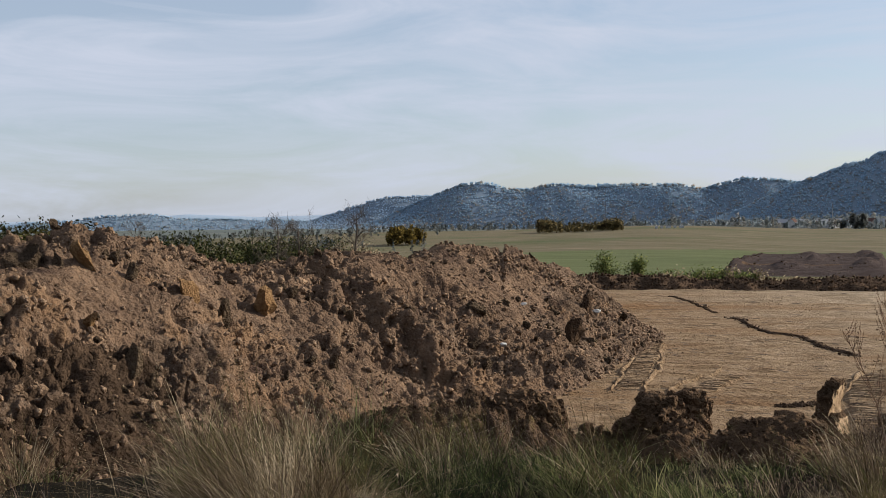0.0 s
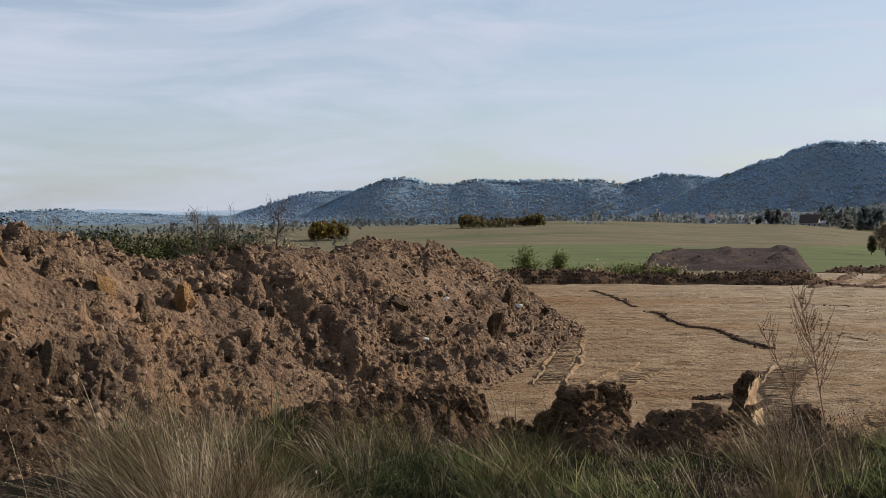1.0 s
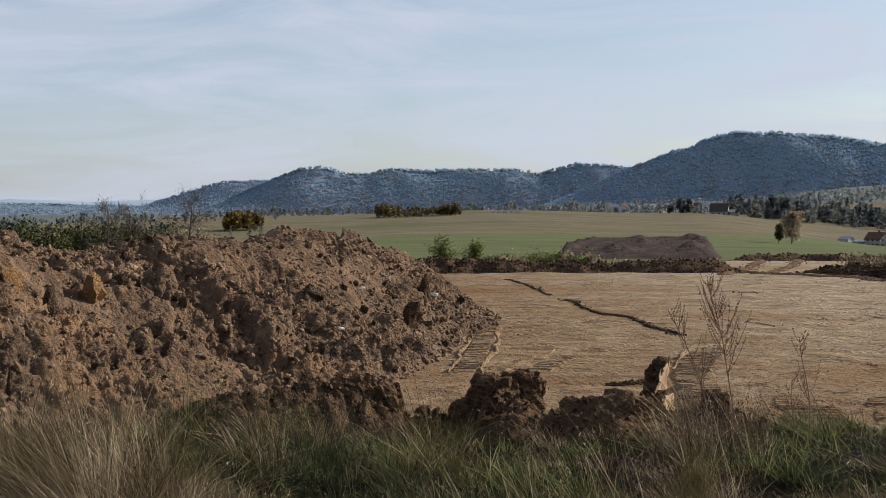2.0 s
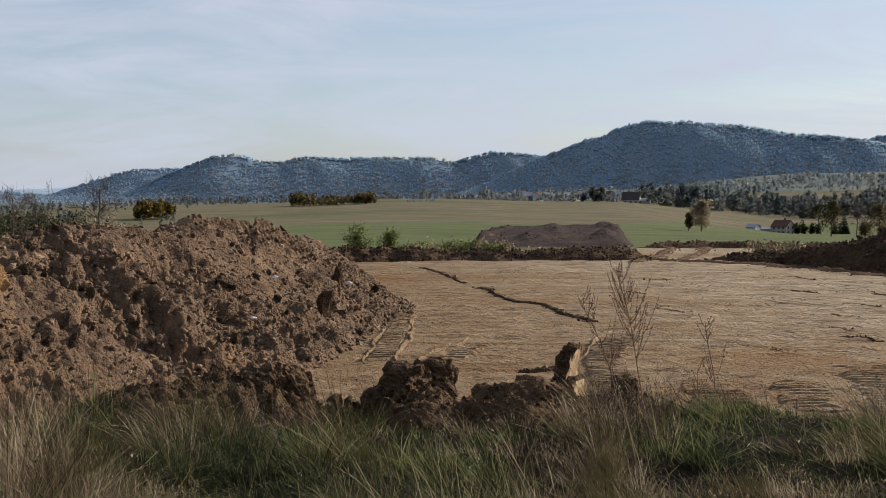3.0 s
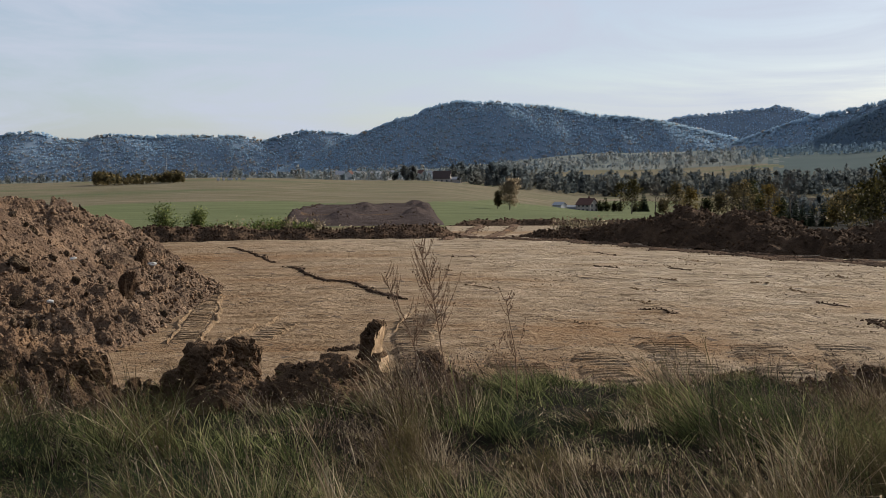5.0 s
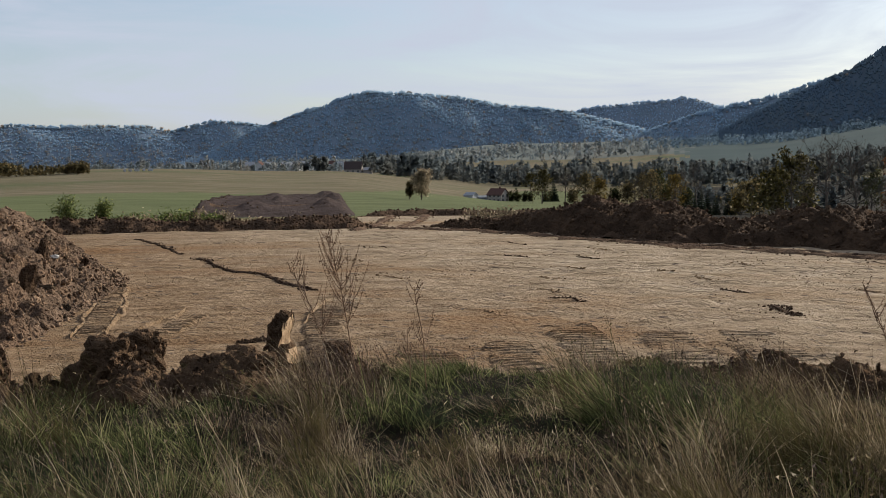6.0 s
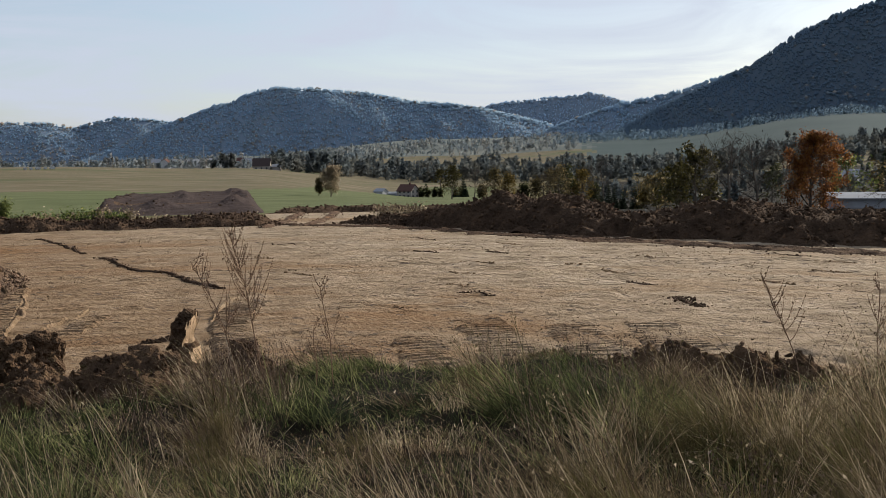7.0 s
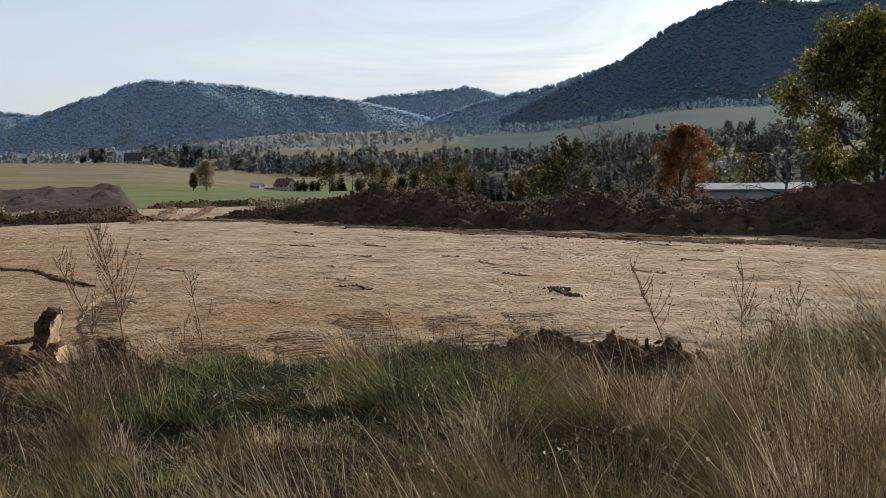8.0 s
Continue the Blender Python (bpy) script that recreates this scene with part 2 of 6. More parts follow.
# far woods; distance haze is painted into their blue-grey base colours
M_WOOD_A = material("woods_near_hazed", [(0.25, (0.090, 0.110, 0.118)), (0.45, (0.113, 0.130, 0.132)), (0.62, (0.144, 0.146, 0.130)), (0.78, (0.192, 0.173, 0.132))], scale=0.03, detail=3, island=0.08, translucent=0.5)
M_WOOD_B = material("woods_hill_hazed", [(0.25, (0.124, 0.179, 0.234)), (0.50, (0.152, 0.210, 0.252)), (0.62, (0.209, 0.233, 0.252)), (0.78, (0.320, 0.280, 0.234))], scale=0.012, detail=12, stretch=(1, 1, 2), island=0.10, bump=0.06, bump_scale=0.05, bump_dist=12.0, crumbs=0.6, crumb_scale=0.10)
M_WOOD_V = material("woods_village_hazed", [(0.25, (0.145, 0.190, 0.225)), (0.45, (0.190, 0.227, 0.247)), (0.62, (0.270, 0.275, 0.258)), (0.78, (0.378, 0.333, 0.270))], scale=0.03, detail=3, island=0.15, translucent=0.5)
M_WOOD_C = material("woods_far_hazed", [(0.25, (0.192, 0.277, 0.348)), (0.6, (0.223, 0.306, 0.369)), (0.8, (0.273, 0.324, 0.358))], scale=0.012, detail=12, island=0.08, bump=0.2, bump_scale=0.05, bump_dist=12.0, crumbs=0.6, crumb_scale=0.10)
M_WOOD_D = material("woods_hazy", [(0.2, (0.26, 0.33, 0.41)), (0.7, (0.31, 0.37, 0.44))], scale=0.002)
M_WOOD_E = material("woods_mountain_hazed", [(0.25, (0.071, 0.111, 0.165)), (0.52, (0.084, 0.132, 0.175)), (0.66, (0.122, 0.155, 0.168)), (0.8, (0.185, 0.183, 0.163))], scale=0.014, detail=12, stretch=(1, 1, 2), island=0.10, bump=0.06, bump_scale=0.05, bump_dist=12.0, crumbs=0.6, crumb_scale=0.10)
M_PLASTER = material("plaster", [(0.3, (0.273, 0.241, 0.210)), (0.7, (0.347, 0.315, 0.283))], scale=0.8)
M_WHITE = material("white_paint", [(0.3, (0.357, 0.357, 0.357)), (0.7, (0.418, 0.418, 0.418))], scale=0.8)
M_TILE = material("roof_tile", [(0.3, (0.070, 0.042, 0.036)), (0.7, (0.115, 0.066, 0.055))], scale=1.5)
M_BROWNROOF = material("brown_tile", [(0.3, (0.046, 0.036, 0.034)), (0.7, (0.072, 0.055, 0.050))], scale=1.5)
M_GREYROOF = material("grey_sheet", [(0.3, (0.225, 0.232, 0.247)), (0.7, (0.315, 0.323, 0.338))], scale=0.5, rough=0.6)
M_SHEET = material("pale_sheet", [(0.3, (0.223, 0.230, 0.238)), (0.7, (0.266, 0.270, 0.274))], scale=0.3, rough=0.45)
M_PANE = material("window_pane", [(0.3, (0.03, 0.035, 0.04)), (0.7, (0.05, 0.055, 0.06))], scale=1, rough=0.15, specular=0.5)
M_STONE = material("pale_stone", [(0.3, (0.392, 0.370, 0.334)), (0.7, (0.534, 0.513, 0.470))], scale=8, bump=0.4, bump_scale=30)


# ---- numeric helpers ----

def hash01(ix, iy, iz, seed):
    h = (ix * 374761393 + iy * 668265263 + iz * 2147483647 + seed * 974634777).astype(np.int64) & 0xFFFFFFFF
    h = ((h ^ (h >> 13)) * 1274126177) & 0xFFFFFFFF
    h = ((h ^ (h >> 16)) * 2246822519) & 0xFFFFFFFF
    return ((h ^ (h >> 15)) & 0xFFFFFF) / float(0xFFFFFF)


def vnoise(x, y, seed=0):
    """Smooth value noise in the plane, -1 to 1."""
    x, y = np.asarray(x, float), np.asarray(y, float)
    ix, iy = np.floor(x).astype(np.int64), np.floor(y).astype(np.int64)
    fx, fy = x - ix, y - iy
    fx, fy = fx * fx * (3 - 2 * fx), fy * fy * (3 - 2 * fy)
    z = np.zeros_like(ix)
    a, b = hash01(ix, iy, z, seed), hash01(ix + 1, iy, z, seed)
    c, d = hash01(ix, iy + 1, z, seed), hash01(ix + 1, iy + 1, z, seed)
    return ((a * (1 - fx) + b * fx) * (1 - fy) + (c * (1 - fx) + d * fx) * fy) * 2 - 1


def fbm(x, y, seed=0, octaves=4, gain=0.5):
    s, a = 0.0, 1.0
    for k in range(octaves):
        c, sn = math.cos(0.7 * k), math.sin(0.7 * k)
        s = s + a * vnoise((c * x - sn * y) * 2 ** k + 17 * k, (sn * x + c * y) * 2 ** k - 9 * k, seed + k)
        a *= gain
    return s


def billow(x, y, seed=0, octaves=3):
    """Rounded lumps with sharp hollows between them, 0 to 1."""
    s, a, tot = 0.0, 1.0, 0.0
    for k in range(octaves):
        s = s + a * np.abs(vnoise(x * 2 ** k + 5 * k, y * 2 ** k + 3 * k, seed + 10 * k))
        tot += a
        a *= 0.55
    return s / tot


def cells(x, y, seed=0):
    """Broken blocks: each cell has its own height and tilt, with cracks between; about -0.6 to 0.6."""
    x, y = np.asarray(x, float), np.asarray(y, float)
    ix, iy = np.floor(x).astype(np.int64), np.floor(y).astype(np.int64)
    d1, d2 = np.full(x.shape, 9.0), np.full(x.shape, 9.0)
    val = np.zeros(x.shape)
    zero = np.zeros_like(ix)
    for i in (-1, 0, 1):
        for j in (-1, 0, 1):
            cx, cy = ix + i, iy + j
            ox, oy = x - cx - hash01(cx, cy, zero, seed), y - cy - hash01(cx, cy, zero + 1, seed)
            d = np.hypot(ox, oy)
            h = hash01(cx, cy, zero + 2, seed) - 0.5 + 0.9 * ((hash01(cx, cy, zero + 3, seed) - 0.5) * ox + (hash01(cx, cy, zero + 4, seed) - 0.5) * oy) * 2
            near = d < d1
            d2 = np.where(near, d1, np.minimum(d2, d))
            val = np.where(near, h, val)
            d1 = np.where(near, d, d1)
    return val - 0.35 * (1 - smooth(0, 0.22, d2 - d1))


def smooth(lo, hi, v):
    u = np.clip((v - lo) / (hi - lo), 0.0, 1.0)
    return u * u * (3 - 2 * u)


def polygon_depth(x, y, poly):
    """How far inside a polygon a place lies, negative outside."""
    best = np.full(x.shape, 1e9)
    inside = np.zeros(x.shape, bool)
    for (ax, ay), (bx, by) in zip(poly, poly[1:] + poly[:1]):
        ex, ey = bx - ax, by - ay
        u = np.clip(((x - ax) * ex + (y - ay) * ey) / (ex * ex + ey * ey), 0, 1)
        best = np.minimum(best, np.hypot(x - ax - u * ex, y - ay - u * ey))
        if ay != by:
            inside ^= ((ay > y) != (by > y)) & (x < (bx - ax) * (y - ay) / (by - ay) + ax)
    return np.where(inside, best, -best)


def mesh_of(name, verts, faces, mats, mat_index=None, smooth_shade=True, normals=None):
    """A mesh from arrays; faces is (n, 3) or (n, 4)."""
    verts, faces = np.asarray(verts, np.float32), np.asarray(faces, np.int32)
    me = bpy.data.meshes.new(name)
    n, k = faces.shape
    me.vertices.add(len(verts))
    me.vertices.foreach_set("co", verts.ravel())
    me.loops.add(n * k)
    me.loops.foreach_set("vertex_index", faces.ravel())
    me.polygons.add(n)
    me.polygons.foreach_set("loop_start", np.arange(0, n * k, k, dtype=np.int32))
    me.polygons.foreach_set("use_smooth", np.full(n, smooth_shade))
    for m in (mats if isinstance(mats, (list, tuple)) else [mats]):
        me.materials.append(m)
    if mat_index is not None:
        me.polygons.foreach_set("material_index", np.asarray(mat_index, np.int32))
    me.update(calc_edges=True)
    if normals is not None:  # soft shading of foliage
        me.normals_split_custom_set_from_vertices(np.asarray(normals, np.float32))
    return me


def thing(name, label, category, group="", kind="", mesh=None, at=(0, 0, 0), turn=0.0):
    ob = new(name, mesh)
    ob.location, ob.rotation_euler = at, (0, 0, radians(turn))
    return tagged(ob, label, category, group, kind)


def part(name, data, material_, parent, label="", kind=""):
    """One mesh object under a thing or a part, from a bmesh, a mesh or (verts, faces)."""
    if isinstance(data, bmesh.types.BMesh):
        me = bpy.data.meshes.new(name)
        data.to_mesh(me)
        data.free()
        me.materials.append(material_)
    elif isinstance(data, tuple):
        me = mesh_of(name, data[0], data[1], material_, smooth_shade=False)
    else:
        me = data
    ob = new(name, me)
    ob.parent = parent
    return tagged(ob, label, "", "", kind)


def grid_faces(rows, cols, wrap=False):
    i, j = np.meshgrid(np.arange(rows - 1), np.arange(cols if wrap else cols - 1), indexing="ij")
    a, b = i * cols + j, i * cols + (j + 1) % cols
    return np.stack([a, b, b + cols, a + cols], -1).reshape(-1, 4)


# ---- ground ----
BANK_AZ = [-180, -100, -60, -35, -21, -8, 5, 20, 35, 45, 57, 80, 110, 180]
BANK_R = [60, 40, 12, 9.0, 8.6, 9.4, 10.0, 9.9, 10.0, 9.8, 9.8, 12, 40, 60]
LAND_R = [60, 110, 200, 350, 600, 750, 1000, 1500, 2500, 4900]
LAND_AZ = [-180, -60, -20, 0, 10, 20, 30, 40, 50, 60, 120, 180]
LAND_Z = [
    (0, 0, 0, 0, 0, 0, 0, 0, 0, 0),
    (0, -1, -3, -6, -9, -10, -12, -15, -15, -15),
    (0, -1, -3, -6, -9, -10, -12, -15, -15, -15),
    (0, -1.9, -4, -6.5, -4.4, -3.2, -5, -12, -15, -15),
    (0, -1.9, -4.5, -5.7, -2.2, -0.3, -3, -12, -15, -15),
    (0, -1.9, -5, -7, -6, -3.2, -6, -6, 8, 10),
    (0, -1.9, -5, -10, -18.5, -16.5, -14, 8, 38, 45),
    (0, -4.5, -9, -13, -18, -17, -14, 19, 45, 65),
    (0, -5, -9, -12, -13, -10, 2, 46, 85, 105),
    (0, -5, -9, -11, -10, -4, 10, 51, 92, 120),
    (0, 0, 0, 0, 0, 0, 5, 20, 40, 60),
    (0, 0, 0, 0, 0, 0, 0, 0, 0, 0),
]


def bank_edge(az):
    return np.interp(az, BANK_AZ, BANK_R)


def land(x, y):
    """The height of the ground."""
    x, y = np.asarray(x, float), np.asarray(y, float)
    r, az = np.hypot(x, y), np.degrees(np.arctan2(x, y))
    rows = np.stack([np.interp(np.log(np.maximum(r, 1)), np.log(LAND_R), z) for z in LAND_Z])
    k = np.clip(np.searchsorted(LAND_AZ, az, side="right") - 1, 0, len(LAND_AZ) - 2)
    knots = np.array(LAND_AZ, float)
    u = smooth(0, 1, (az - knots[k]) / (knots[k + 1] - knots[k]))
    z = np.take_along_axis(rows, k[None], 0)[0] * (1 - u) + np.take_along_axis(rows, k[None] + 1, 0)[0] * u
    z = z + smooth(120, 500, r) * 0.7 * fbm(x / 130, y / 130, 3, 3)
    edge = bank_edge(az) + 0.35 * fbm(az / 4, az * 0, 5, 2)
    bank = 1.27 - 0.045 * np.maximum(r - 4, 0) * (r < 14) + 0.07 * fbm(x / 1.3, y / 1.3, 8, 3) + 0.10 * smooth(45, 60, az) + 0.07 * smooth(18, 28, az)
    z = z + bank * (1 - smooth(edge - 0.4, edge + 2.4, r))
    ta, tr = 15 * np.arctan2(x - ARC[0], y - ARC[1]), np.hypot(x - ARC[0], y - ARC[1])
    site = smooth(10, 13, r) * (1 - smooth(48, 60, r))
    z = z + site * (0.02 * fbm(x / 2.5, y / 1.0, 11, 3) + 0.012 * fbm(ta / 0.42, tr / 0.26, 16, 2) * smooth(3, 12, x) + 0.022 * fbm(x / 0.55, y / 0.40, 12, 3) * (0.6 + 0.6 * vnoise(x / 4, y / 4, 13)) + 0.15 * np.maximum(0, vnoise(ta / 1.1, tr / 0.30, 14) - 0.50) - 0.16 * np.maximum(0, vnoise(ta / 1.6, tr / 0.33, 15) - 0.55))
    return z


def build_ground():
    az = np.concatenate([np.arange(-180, -26, 4.0), np.arange(-26, 62, 0.25), np.arange(62, 180, 4.0)])
    r = np.concatenate([[0.002, 0.4, 1.0, 1.8], 2.5 * 1.02 ** np.arange(0, 71), 10.32 * 1.0055 ** np.arange(0, 292), 51.5 * 1.018 ** np.arange(0, 257)])
    r = r[r < 4950]
    R, A = np.meshgrid(r, np.radians(az), indexing="ij")
    X, Y = R * np.sin(A), R * np.cos(A)
    Z = land(X, Y)
    verts = np.stack([X, Y, Z], -1).reshape(-1, 3)
    faces = grid_faces(len(r), len(az), wrap=True)[:, ::-1]
    c = verts[faces].mean(1)
    cr, ca = np.hypot(c[:, 0], c[:, 1]), np.degrees(np.arctan2(c[:, 0], c[:, 1]))
    wob = vnoise(c[:, 0] / 3, c[:, 1] / 3, 21) * 0.8
    idx = np.full(len(c), 3)  # rough grass
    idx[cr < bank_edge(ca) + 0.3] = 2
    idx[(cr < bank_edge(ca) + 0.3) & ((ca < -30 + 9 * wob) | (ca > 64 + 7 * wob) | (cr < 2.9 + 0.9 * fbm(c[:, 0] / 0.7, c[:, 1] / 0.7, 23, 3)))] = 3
    site_far = 49.5 + wob + np.where((ca > 21.8) & (ca < 28), 17, 0) + np.where(ca > 28, 12, 0)
    idx[(cr >= bank_edge(ca) + 0.3) & (cr < site_far) & (ca > -40) & (ca < 100)] = 0
    far_crop = np.interp(ca, [-5, 5, 20, 23, 30, 40], [250, 330, 370, 430, 740, 700]) + 10 * wob
    idx[(cr > 78 + 3 * wob) & (cr < far_crop) & (ca > -3) & (ca < 36)] = 4
    idx[(cr >= far_crop)] = 5
    idx[(cr > 78) & ((ca <= -3) | (ca >= 36)) & (cr < 700)] = 5
    idx[(ca >= 33 + wob) & (cr > 240) & (cr < 800)] = 3
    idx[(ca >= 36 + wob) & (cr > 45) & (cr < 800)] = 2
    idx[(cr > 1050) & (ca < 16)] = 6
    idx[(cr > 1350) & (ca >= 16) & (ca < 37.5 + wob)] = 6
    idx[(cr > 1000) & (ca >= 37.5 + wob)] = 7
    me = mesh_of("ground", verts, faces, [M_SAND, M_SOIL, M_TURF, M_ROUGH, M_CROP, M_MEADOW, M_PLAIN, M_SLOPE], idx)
    thing("ground", "graded sandy site with grassy bank, green crop and meadow beyond", "ground", kind="structure", mesh=me)


build_ground()


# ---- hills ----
# hillside trees and floor: pale blue base colours imitate distance haze
M_RIM_B = material("hill_woods_hazed", [(0.2, (0.281, 0.419, 0.564)), (0.5, (0.352, 0.488, 0.606)), (0.8, (0.460, 0.553, 0.596))], scale=0.012, island=0.25, translucent=0.5)
M_RIM_C = material("far_hill_woods_hazed", [(0.2, (0.419, 0.560, 0.710)), (0.7, (0.483, 0.612, 0.735))], scale=0.012, island=0.2, translucent=0.5)
M_RIM_E = material("mountain_woods_hazed", [(0.2, (0.114, 0.174, 0.246)), (0.6, (0.148, 0.214, 0.270)), (0.8, (0.207, 0.256, 0.276))], scale=0.012, island=0.25, translucent=0.5)
M_FLOOR_E = material("mountain_floor_hazed", [(0.3, (0.062, 0.086, 0.112)), (0.7, (0.080, 0.104, 0.124))], scale=0.02)
M_FLOOR = material("forest_floor_hazed", [(0.3, (0.132, 0.179, 0.230)), (0.7, (0.160, 0.198, 0.238))], scale=0.02)
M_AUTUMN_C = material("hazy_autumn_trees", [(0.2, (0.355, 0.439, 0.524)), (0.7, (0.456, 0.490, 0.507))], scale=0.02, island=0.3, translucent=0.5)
M_AUTUMN = material("far_autumn_trees_hazed", [(0.2, (0.262, 0.310, 0.348)), (0.5, (0.328, 0.331, 0.322)), (0.75, (0.414, 0.362, 0.305)), (0.9, (0.497, 0.390, 0.284))], scale=0.012, island=0.6, translucent=0.5)


def crowns(g, x, y, z, h, con, mats, index, slope):
    """Many small tree crowns in one mesh, pointed where conifers."""
    n = len(x)
    w = np.where(con, 0.46, 0.70) * h
    mid = np.where(con, 0.22, 0.58)
    v = np.zeros((n, 6, 3))
    turn = g.uniform(0, 6.283, n)
    for k in range(4):
        a = turn + k * 1.5708
        j1 = g.uniform(0.7, 1.3, n)
        v[:, k] = np.stack([np.cos(a) * w * j1, np.sin(a) * w * j1, h * (mid + g.uniform(-0.14, 0.14, n))], -1)
    v[:, 4] = np.stack([g.normal(0, 0.05, n) * h, g.normal(0, 0.05, n) * h, h], -1)
    v[:, 5, 2] = -0.1 * h
    nor = v - np.array([0, 0, 0.45]) * h[:, None, None]
    nor = 0.12 * nor / (np.linalg.norm(nor, axis=2, keepdims=True) + 1e-6) + slope[:, None]
    nor /= np.linalg.norm(nor, axis=2, keepdims=True)
    v += np.stack([x, y, z], -1)[:, None]
    tri = []
    for k in range(4):
        m = (k + 1) % 4
        tri += [(5, m, k), (k, m, 4)]
    f = (np.array(tri)[None] + (np.arange(n) * 6)[:, None, None]).reshape(-1, 3)
    return mesh_of("woods", v.reshape(-1, 3), f, mats, np.repeat(index, 8), True, nor.reshape(-1, 3))


def hill(label, ridge, reach, depth, mat, seed, spacing, tree_h, conifer=0.35, autumn=0.3, shown=(-30, 62)):
    """A wooded hill: ridge is (azimuth, elevation) in degrees seen from the site, reach its distance."""
    a = np.array([p[0] for p in ridge], float)
    e = np.array([p[1] for p in ridge], float)
    az = np.arange(a[0], a[-1], 0.2)
    us = np.concatenate([np.linspace(-1, 0.1, 28), np.linspace(0.25, 1, 5)])
    U, A = np.meshgrid(us, az, indexing="ij")
    soft_a = np.arange(a[0], a[-1], 0.1)
    bell = np.exp(-(np.arange(-30, 31) / 14.0) ** 2)
    soft_e = np.convolve(np.pad(np.interp(soft_a, a, e), 30, mode="edge"), bell / bell.sum(), mode="valid")

    def shape(U, A):
        R = reach + U * depth
        foot = -25.0
        top = EYE + reach * np.tan(np.radians(np.interp(A, a, e))) - 0.62 * tree_h
        calm = np.interp(A, soft_a, soft_e)
        low = EYE + reach * np.tan(np.radians(calm)) - 0.62 * tree_h
        top = top + (low - top) * smooth(0.02, 0.5, np.abs(U))
        crest = np.where(U < 0, 1 - np.abs(U) ** 1.15, 1 - U ** 2)
        x, y = R * np.sin(np.radians(A)), R * np.cos(np.radians(A))
        spur = vnoise(A * 0.55 + 0.8 * U, U * 1.3, seed + 2) + 0.5 * vnoise(A * 1.3 + U, U * 2.5, seed + 3)
        gully = 0.08 * spur * np.clip(1 - np.abs(U), 0, 1) * np.minimum(1, np.abs(U) * 4)
        z = foot + (top - foot) * np.clip(crest + gully, 0, 1.01)
        return x, y, z

    X, Y, Z = shape(U, A)
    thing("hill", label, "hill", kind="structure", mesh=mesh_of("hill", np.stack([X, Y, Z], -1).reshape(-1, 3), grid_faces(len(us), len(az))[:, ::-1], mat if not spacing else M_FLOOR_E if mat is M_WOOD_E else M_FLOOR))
    if not spacing:
        return
    g = np.random.default_rng(seed)
    lo, hi = max(a[0], shown[0]), min(a[-1], shown[1])
    n = int(radians(hi - lo) * reach * depth * 1.6 / spacing ** 2)
    u, aa = g.uniform(-1, 0.04, n), g.uniform(lo, hi, n)
    x, y, z = shape(u, aa)
    stand = fbm(aa * 0.9, u * 3.0, seed + 5, 3)
    rim = u > -0.05
    tall = vnoise(aa * 2.2, aa * 0, seed + 4) > 0.2
    h = tree_h * g.uniform(0.50, 0.85, n) * np.where(rim & tall, 1.25, 1.0)
    h = np.where(rim, 1.0, 0.62) * h
    con = g.uniform(0, 1, n) < conifer + 0.4 * stand
    gold = (g.uniform(0, 1, n) < autumn * (0.35 + 1.1 * smooth(-0.35, -0.9, u) + 1.3 * np.maximum(0, stand))) & ~con
    e1, e2 = np.stack(shape(u + 0.06, aa), -1) - np.stack(shape(u - 0.06, aa), -1), np.stack(shape(u, aa + 0.25), -1) - np.stack(shape(u, aa - 0.25), -1)
    slope = np.cross(e2, e1)
    slope /= np.linalg.norm(slope, axis=1, keepdims=True)
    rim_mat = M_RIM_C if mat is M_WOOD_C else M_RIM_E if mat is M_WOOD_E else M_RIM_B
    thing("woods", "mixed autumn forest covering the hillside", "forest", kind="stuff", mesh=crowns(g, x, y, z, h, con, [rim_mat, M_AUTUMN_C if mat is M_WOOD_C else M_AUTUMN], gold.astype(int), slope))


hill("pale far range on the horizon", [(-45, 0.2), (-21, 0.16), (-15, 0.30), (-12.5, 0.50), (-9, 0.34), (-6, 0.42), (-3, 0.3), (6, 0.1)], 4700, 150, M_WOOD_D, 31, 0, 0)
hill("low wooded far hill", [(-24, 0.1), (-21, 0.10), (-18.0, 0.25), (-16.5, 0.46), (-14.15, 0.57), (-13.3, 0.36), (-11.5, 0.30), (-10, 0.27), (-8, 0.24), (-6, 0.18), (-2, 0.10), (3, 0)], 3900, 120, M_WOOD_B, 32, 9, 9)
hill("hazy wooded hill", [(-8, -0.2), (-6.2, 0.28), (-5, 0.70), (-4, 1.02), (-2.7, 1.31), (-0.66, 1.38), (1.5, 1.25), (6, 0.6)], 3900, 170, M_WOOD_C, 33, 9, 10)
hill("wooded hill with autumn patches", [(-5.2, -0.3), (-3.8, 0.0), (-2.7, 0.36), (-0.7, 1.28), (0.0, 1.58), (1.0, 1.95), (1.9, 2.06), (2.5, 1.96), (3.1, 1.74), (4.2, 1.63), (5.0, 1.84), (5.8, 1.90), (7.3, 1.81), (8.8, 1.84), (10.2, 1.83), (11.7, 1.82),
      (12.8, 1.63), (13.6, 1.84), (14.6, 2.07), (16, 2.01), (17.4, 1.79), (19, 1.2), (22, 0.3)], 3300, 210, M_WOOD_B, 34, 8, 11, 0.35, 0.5)
